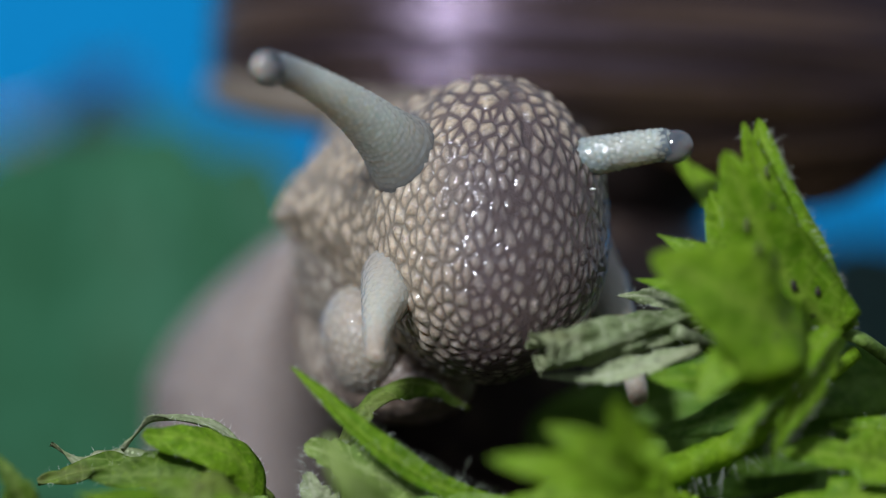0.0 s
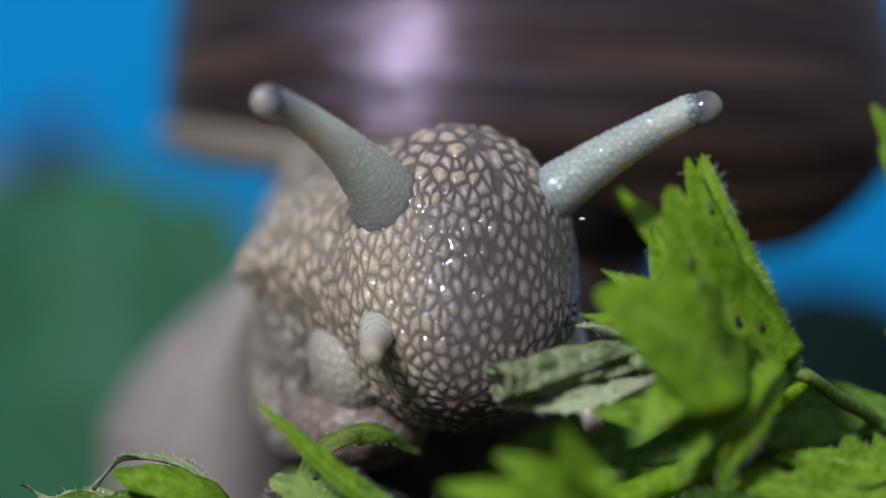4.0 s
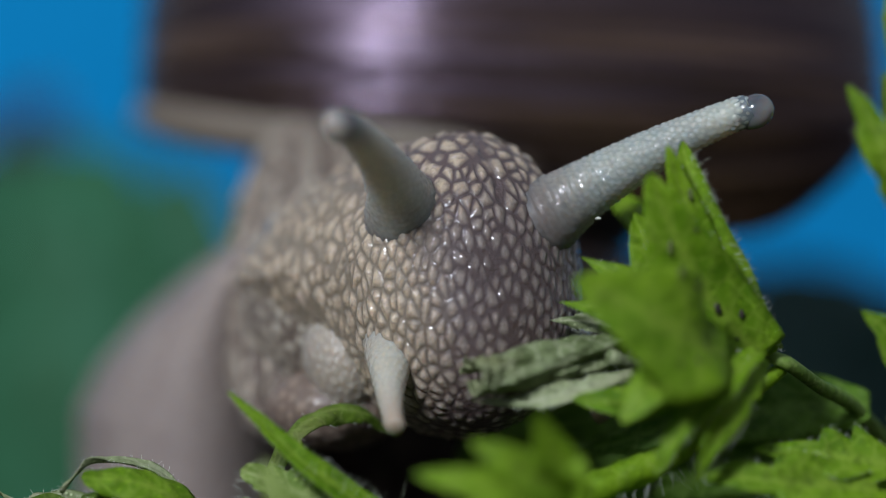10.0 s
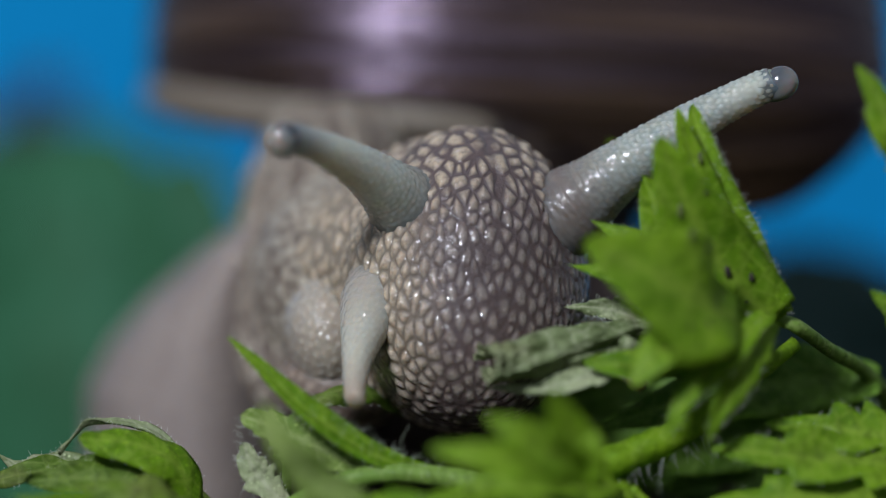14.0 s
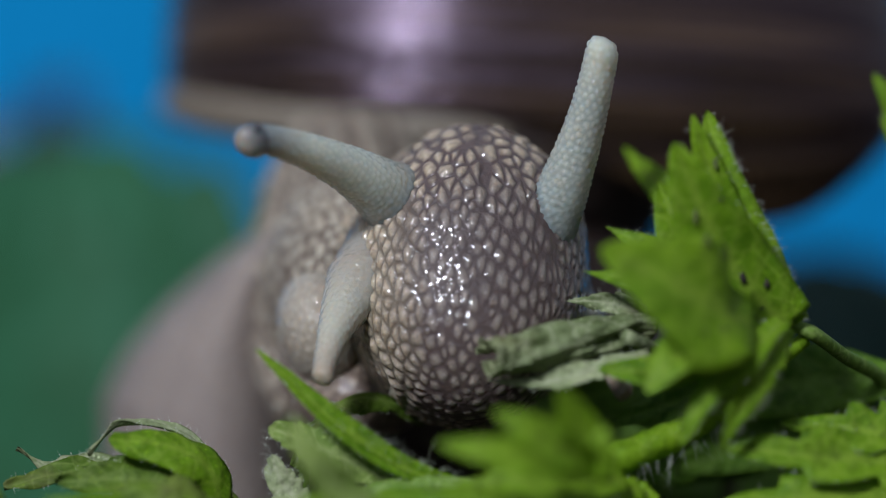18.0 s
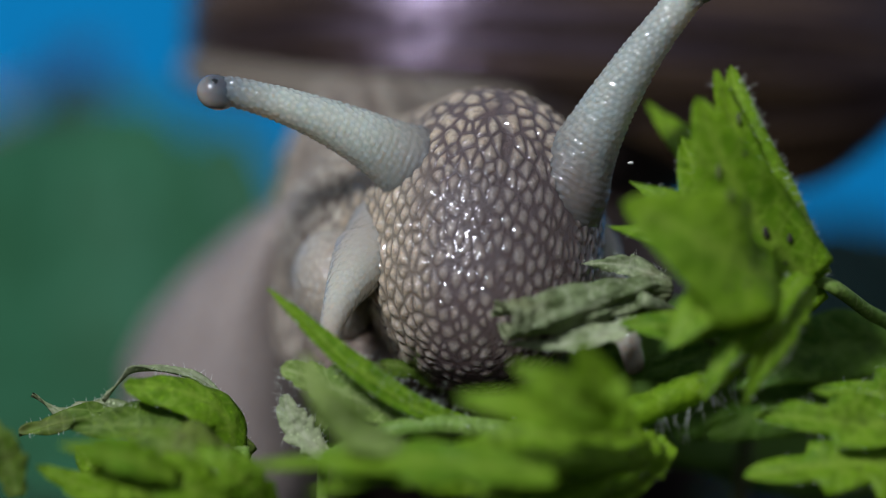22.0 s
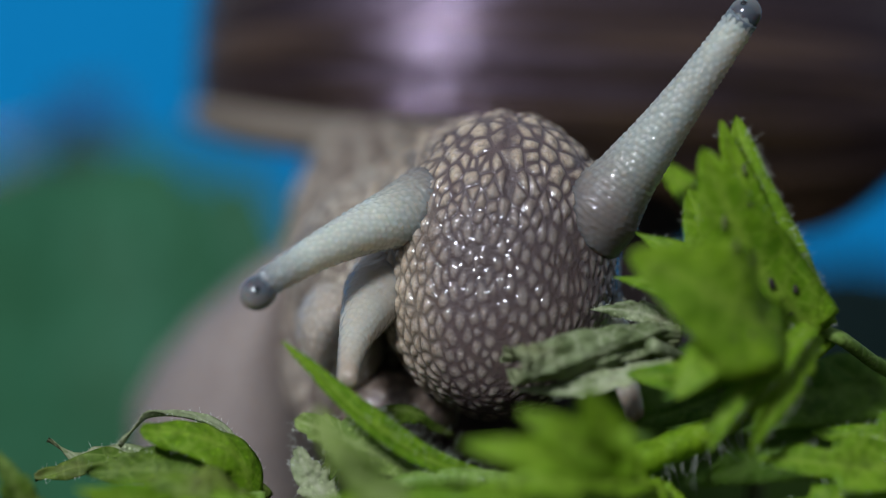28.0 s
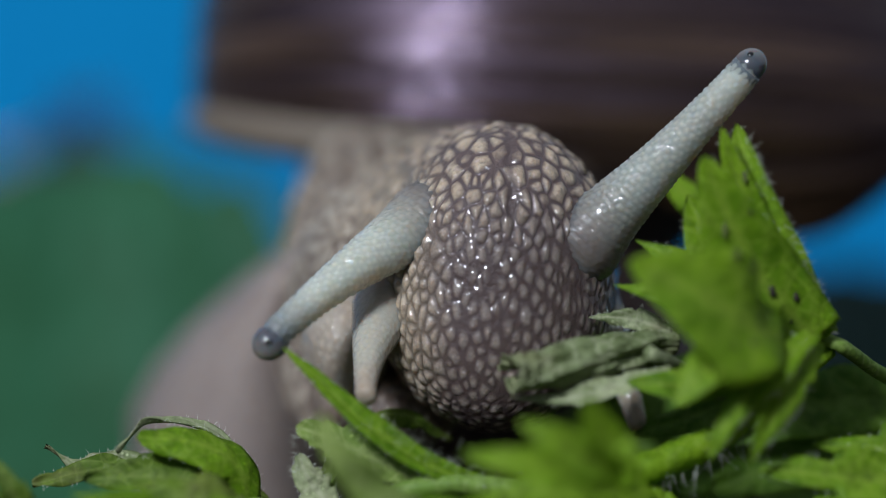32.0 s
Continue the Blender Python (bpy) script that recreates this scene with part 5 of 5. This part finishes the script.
FEELER_B_ROWS = [
    (0, 5.41, 6.94, 13.60, 151.5, -26.3, -8.4), (2, 5.14, 7.06, 14.18, 149.6, -29.2, -6.2), (6, 5.73, 6.74, 14.26, 153.9, -26.7, -9.0),
    (9, 6.24, 6.90, 14.01, 151.8, -27.9, -7.7), (13, 5.73, 5.82, 13.17, 163.0, -53.0, -4.9), (17, 5.41, 6.69, 13.67, 151.9, -40.2, -1.9),
    (21, 6.12, 6.67, 14.63, 154.5, -29.4, -8.0), (23, 6.01, 6.15, 14.05, 160.6, -26.3, -11.3), (28, 5.64, 5.81, 14.49, 164.4, -26.4, -12.3),
    (32, 5.66, 5.69, 14.31, 165.7, -27.4, -12.5),
]
LOBE_ROWS = [
    (0, -4.02, 6.10, 11.01), (2, -2.97, 6.10, 11.59), (3.5, -2.71, 6.10, 12.09), (6, -1.89, 6.10, 11.95), (9, -1.80, 6.10, 11.24),
    (11, -1.93, 6.10, 11.39), (13, -2.57, 6.10, 11.38), (14.5, -3.02, 6.10, 11.69), (17, -3.55, 6.10, 11.95), (19, -4.17, 6.10, 12.39),
    (20.5, -4.19, 6.10, 12.47), (22, -4.14, 6.10, 12.49), (23, -4.11, 6.10, 12.87), (24, -4.19, 6.10, 12.99), (25.5, -4.33, 6.10, 12.62),
    (28, -4.32, 6.10, 12.25), (30, -4.26, 6.10, 12.02), (32, -3.99, 6.10, 12.08),
]
MAIN_ROWS = [
    (0, 0.21, -1.16), (1, 0.00, -1.07), (2, -0.06, -0.91), (3, -0.13, -0.68), (3.5, -0.14, -0.70), (5.5, -0.16, -0.94), (6.5, -0.11, -0.98),
    (7.5, -0.14, -0.76), (8.5, -0.04, -1.00), (9.5, 0.02, -1.06), (10.5, 0.02, -0.98), (11.5, 0.03, -0.82), (12.5, 0.07, -0.39), (13.5, 0.06, -0.24),
    (14.5, 0.06, -0.46), (16.5, 0.02, -0.43), (17.5, 0.01, -0.35), (18.5, -0.02, -0.17), (19.5, 0.02, -0.08), (20.5, 0.09, 0.16), (21.5, 0.11, 0.24),
    (22.5, 0.11, 0.21), (23.5, 0.08, 0.18), (24.5, 0.08, 0.13), (25.5, 0.00, 0.17), (27.5, -0.01, 0.04), (28.5, -0.01, -0.02), (29.5, -0.01, -0.00),
    (30.5, -0.01, 0.03), (31.5, 0.03, -0.10), (32, 0.06, -0.14),
]
SPRIG_ROWS = [
    (0, 0.38, -1.58), (1, 0.29, -1.52), (2, 0.34, -1.21), (3, 0.32, -0.82), (3.5, 0.29, -0.85), (5.5, 0.23, -1.10), (6.5, 0.18, -1.07),
    (7.5, 0.01, -0.92), (8.5, 0.03, -1.23), (9.5, 0.23, -1.20), (10.5, 0.23, -1.14), (11.5, 0.28, -1.01), (12.5, 0.39, -0.83), (13.5, 0.45, -0.77),
    (14.5, 0.43, -1.13), (16.5, 0.09, -0.71), (17.5, 0.11, -0.51), (18.5, 0.14, -0.33), (19.5, 0.16, -0.08), (20.5, 0.15, -0.02), (21.5, 0.06, 0.09),
    (22.5, 0.04, 0.10), (23.5, 0.05, 0.06), (24.5, 0.04, 0.08), (25.5, -0.03, 0.06), (27.5, -0.06, 0.04), (28.5, 0.02, -0.01), (29.5, 0.08, -0.09),
    (30.5, 0.08, -0.15), (31.5, 0.02, -0.20), (32, 0.04, -0.21),
]
BLADED_ROWS = [
    (0, -0.28, -2.11), (1, 0.07, -2.03), (2, 0.29, -1.99), (3, 0.09, -1.14), (3.5, 0.23, -1.50), (5.5, 0.21, -1.89), (6.5, 0.24, -2.23),
    (7.5, -0.11, -1.25), (8.5, -0.06, -1.86), (9.5, 0.02, -2.06), (10.5, 0.03, -2.12), (11.5, 0.15, -2.42), (12.5, -0.30, -0.53), (13.5, -0.38, -0.28),
    (14.5, -0.22, -1.06), (16.5, -0.05, -1.07), (17.5, 0.08, -0.95), (18.5, 0.16, -0.70), (19.5, 0.21, -0.66), (20.5, 0.01, 0.12), (21.5, -0.22, 0.33),
    (22.5, -0.17, 0.21), (23.5, -0.09, 0.00), (24.5, -0.01, -0.11), (25.5, -0.19, 0.38), (27.5, -0.01, 0.10), (28.5, 0.02, -0.06), (29.5, -0.10, 0.22),
    (30.5, 0.01, 0.32), (31.5, -0.00, 0.06), (32, 0.12, -0.10),
]
CURL_ROWS = [
    (0, -0.57, -1.26), (1, -0.03, -1.21), (2, 0.17, -1.25), (3, 0.04, -1.17), (3.5, 0.18, -0.99), (5.5, 0.16, -1.38), (6.5, 0.10, -1.85),
    (7.5, -0.27, -1.76), (8.5, -0.25, -1.72), (9.5, -0.15, -1.87), (10.5, -0.20, -1.98), (11.5, -0.60, -2.42), (12.5, -0.74, -1.25),
    (13.5, -0.71, -1.12), (14.5, -0.45, -1.17), (16.5, -0.19, -1.03), (17.5, -0.13, -0.93), (18.5, -0.07, -0.75), (19.5, -0.12, -0.71),
    (20.5, -0.17, -0.09), (21.5, -0.33, 0.09), (22.5, -0.24, -0.07), (23.5, -0.13, -0.05), (24.5, -0.07, -0.06), (25.5, -0.28, 0.17),
    (27.5, -0.06, 0.08), (28.5, 0.02, -0.04), (29.5, -0.03, -0.06), (30.5, -0.49, 0.06), (31.5, -0.13, 0.01), (32, -0.06, -0.07),
]
RIGHT_ROWS = [
    (0, 0.06, -0.77), (1, -0.11, -0.57), (2, -0.18, -0.30), (3, -0.21, -0.37), (3.5, -0.24, -0.19), (5.5, -0.23, -0.50), (6.5, -0.32, -0.55),
    (7.5, -0.16, -0.78), (8.5, -0.08, -0.84), (9.5, -0.05, -0.78), (10.5, -0.13, -0.61), (11.5, -0.11, -0.45), (12.5, 0.00, -0.58),
    (13.5, 0.02, -0.59), (14.5, -0.07, -0.36), (16.5, -0.02, -0.36), (17.5, -0.06, -0.20), (18.5, -0.07, -0.01), (19.5, -0.02, 0.20),
    (20.5, 0.18, -0.16), (21.5, 0.27, -0.16), (22.5, 0.18, 0.07), (23.5, 0.12, 0.16), (24.5, 0.04, 0.15), (25.5, 0.07, -0.08), (27.5, 0.01, -0.03),
    (28.5, 0.02, -0.01), (29.5, 0.11, -0.20), (30.5, 0.14, -0.43), (31.5, 0.15, -0.31), (32, 0.15, -0.31),
]
DRY_ROWS = [
    (0, 0.42, -0.53), (1, 0.57, -0.43), (2, 0.63, -0.23), (3, 0.53, 0.09), (3.5, 0.64, 0.13), (5.5, 0.62, -0.12), (6.5, 0.81, -0.09),
    (7.5, 0.65, 0.10), (8.5, 0.59, -0.31), (9.5, 0.62, -0.43), (10.5, 0.65, -0.51), (11.5, 0.70, -0.38), (12.5, 0.74, -0.33), (13.5, 0.83, -0.42),
    (14.5, 0.78, -0.99), (16.5, 0.23, -0.40), (17.5, 0.22, -0.20), (18.5, 0.21, -0.08), (19.5, 0.23, 0.06), (20.5, 0.18, 0.12), (21.5, 0.06, 0.05),
    (22.5, 0.04, 0.03), (23.5, 0.16, 0.02), (24.5, 0.11, 0.12), (25.5, 0.04, 0.06), (27.5, 0.01, 0.01), (28.5, 0.09, -0.01), (29.5, 0.08, -0.06),
    (30.5, 0.04, -0.12), (31.5, -0.02, -0.17), (32, 0.01, -0.14),
]


GRIT_ROWS = [
    (0, -2.31, -0.66), (3, -1.17, -0.02), (6, -0.17, -0.09), (10, 0.82, -0.79), (12, 1.18, -1.10), (14.5, 0.70, -0.80), (16.5, -0.45, -0.35),
    (19, -0.75, -0.05), (20, -0.70, 0.00), (21.5, 0.15, -0.30), (23, 0.32, -0.35), (28, 0.00, 0.00), (32, 0.23, -0.07),
]


def motions():
    home = np.array(snail.location) / MM
    for ob, rows in ((head, HEAD_ROWS), (stalk_a, STALK_A_ROWS), (stalk_b, STALK_B_ROWS), (feeler_a, FEELER_A_ROWS), (feeler_b, FEELER_B_ROWS)):
        walk(ob, [(r[0], pose((r[1] - home[0]) * MM, (r[2] - home[1]) * MM, (r[3] - home[2]) * MM, *r[4:])) for r in rows])
    walk(lobe, [(t, pose((x - home[0]) * MM, (y - home[1]) * MM, (z - home[2]) * MM, 0, -12, 0)) for t, x, y, z in LOBE_ROWS])
    walk(cheek, [(r[0], pose((-2.1 + 0.5 * (r[1] - 2.5) - home[0]) * MM, (11.2 - home[1]) * MM, (14.6 + 0.6 * (r[3] - 15.3) - home[2]) * MM, -4, 8, 12)) for r in HEAD_ROWS[::2] + HEAD_ROWS[-1:]])
    g = Vector(grit.location)
    walk(grit, [(t, pose(g.x + dx * MM, g.y, g.z + dz * MM)) for t, dx, dz in GRIT_ROWS])
    # the eye of the second stalk is drawn in and pushed out again
    walk(eye_b, [(t, pose((0.7 * 4 * (d / 13) * (1 - d / 13) - 0.12 * (d < 1)) * MM, 0, (12.8 - d) * MM, 0, 1.9 * d, 0)) for t, d in ((0, 0), (14.5, 0), (15.6, 4.0), (16.5, 4.6), (19.0, 4.4), (20.0, 2.0), (20.8, 0), (32, 0))])
    for ob, rows in ((main, MAIN_ROWS), (sprig, SPRIG_ROWS), (bladed, BLADED_ROWS), (curl, CURL_ROWS), (right, RIGHT_ROWS), (dry, DRY_ROWS)):
        b = Vector(ob.location)
        walk(ob, [(t, pose(b.x + dx * MM, b.y, b.z + dz * MM)) for t, dx, dz in rows])


motions()
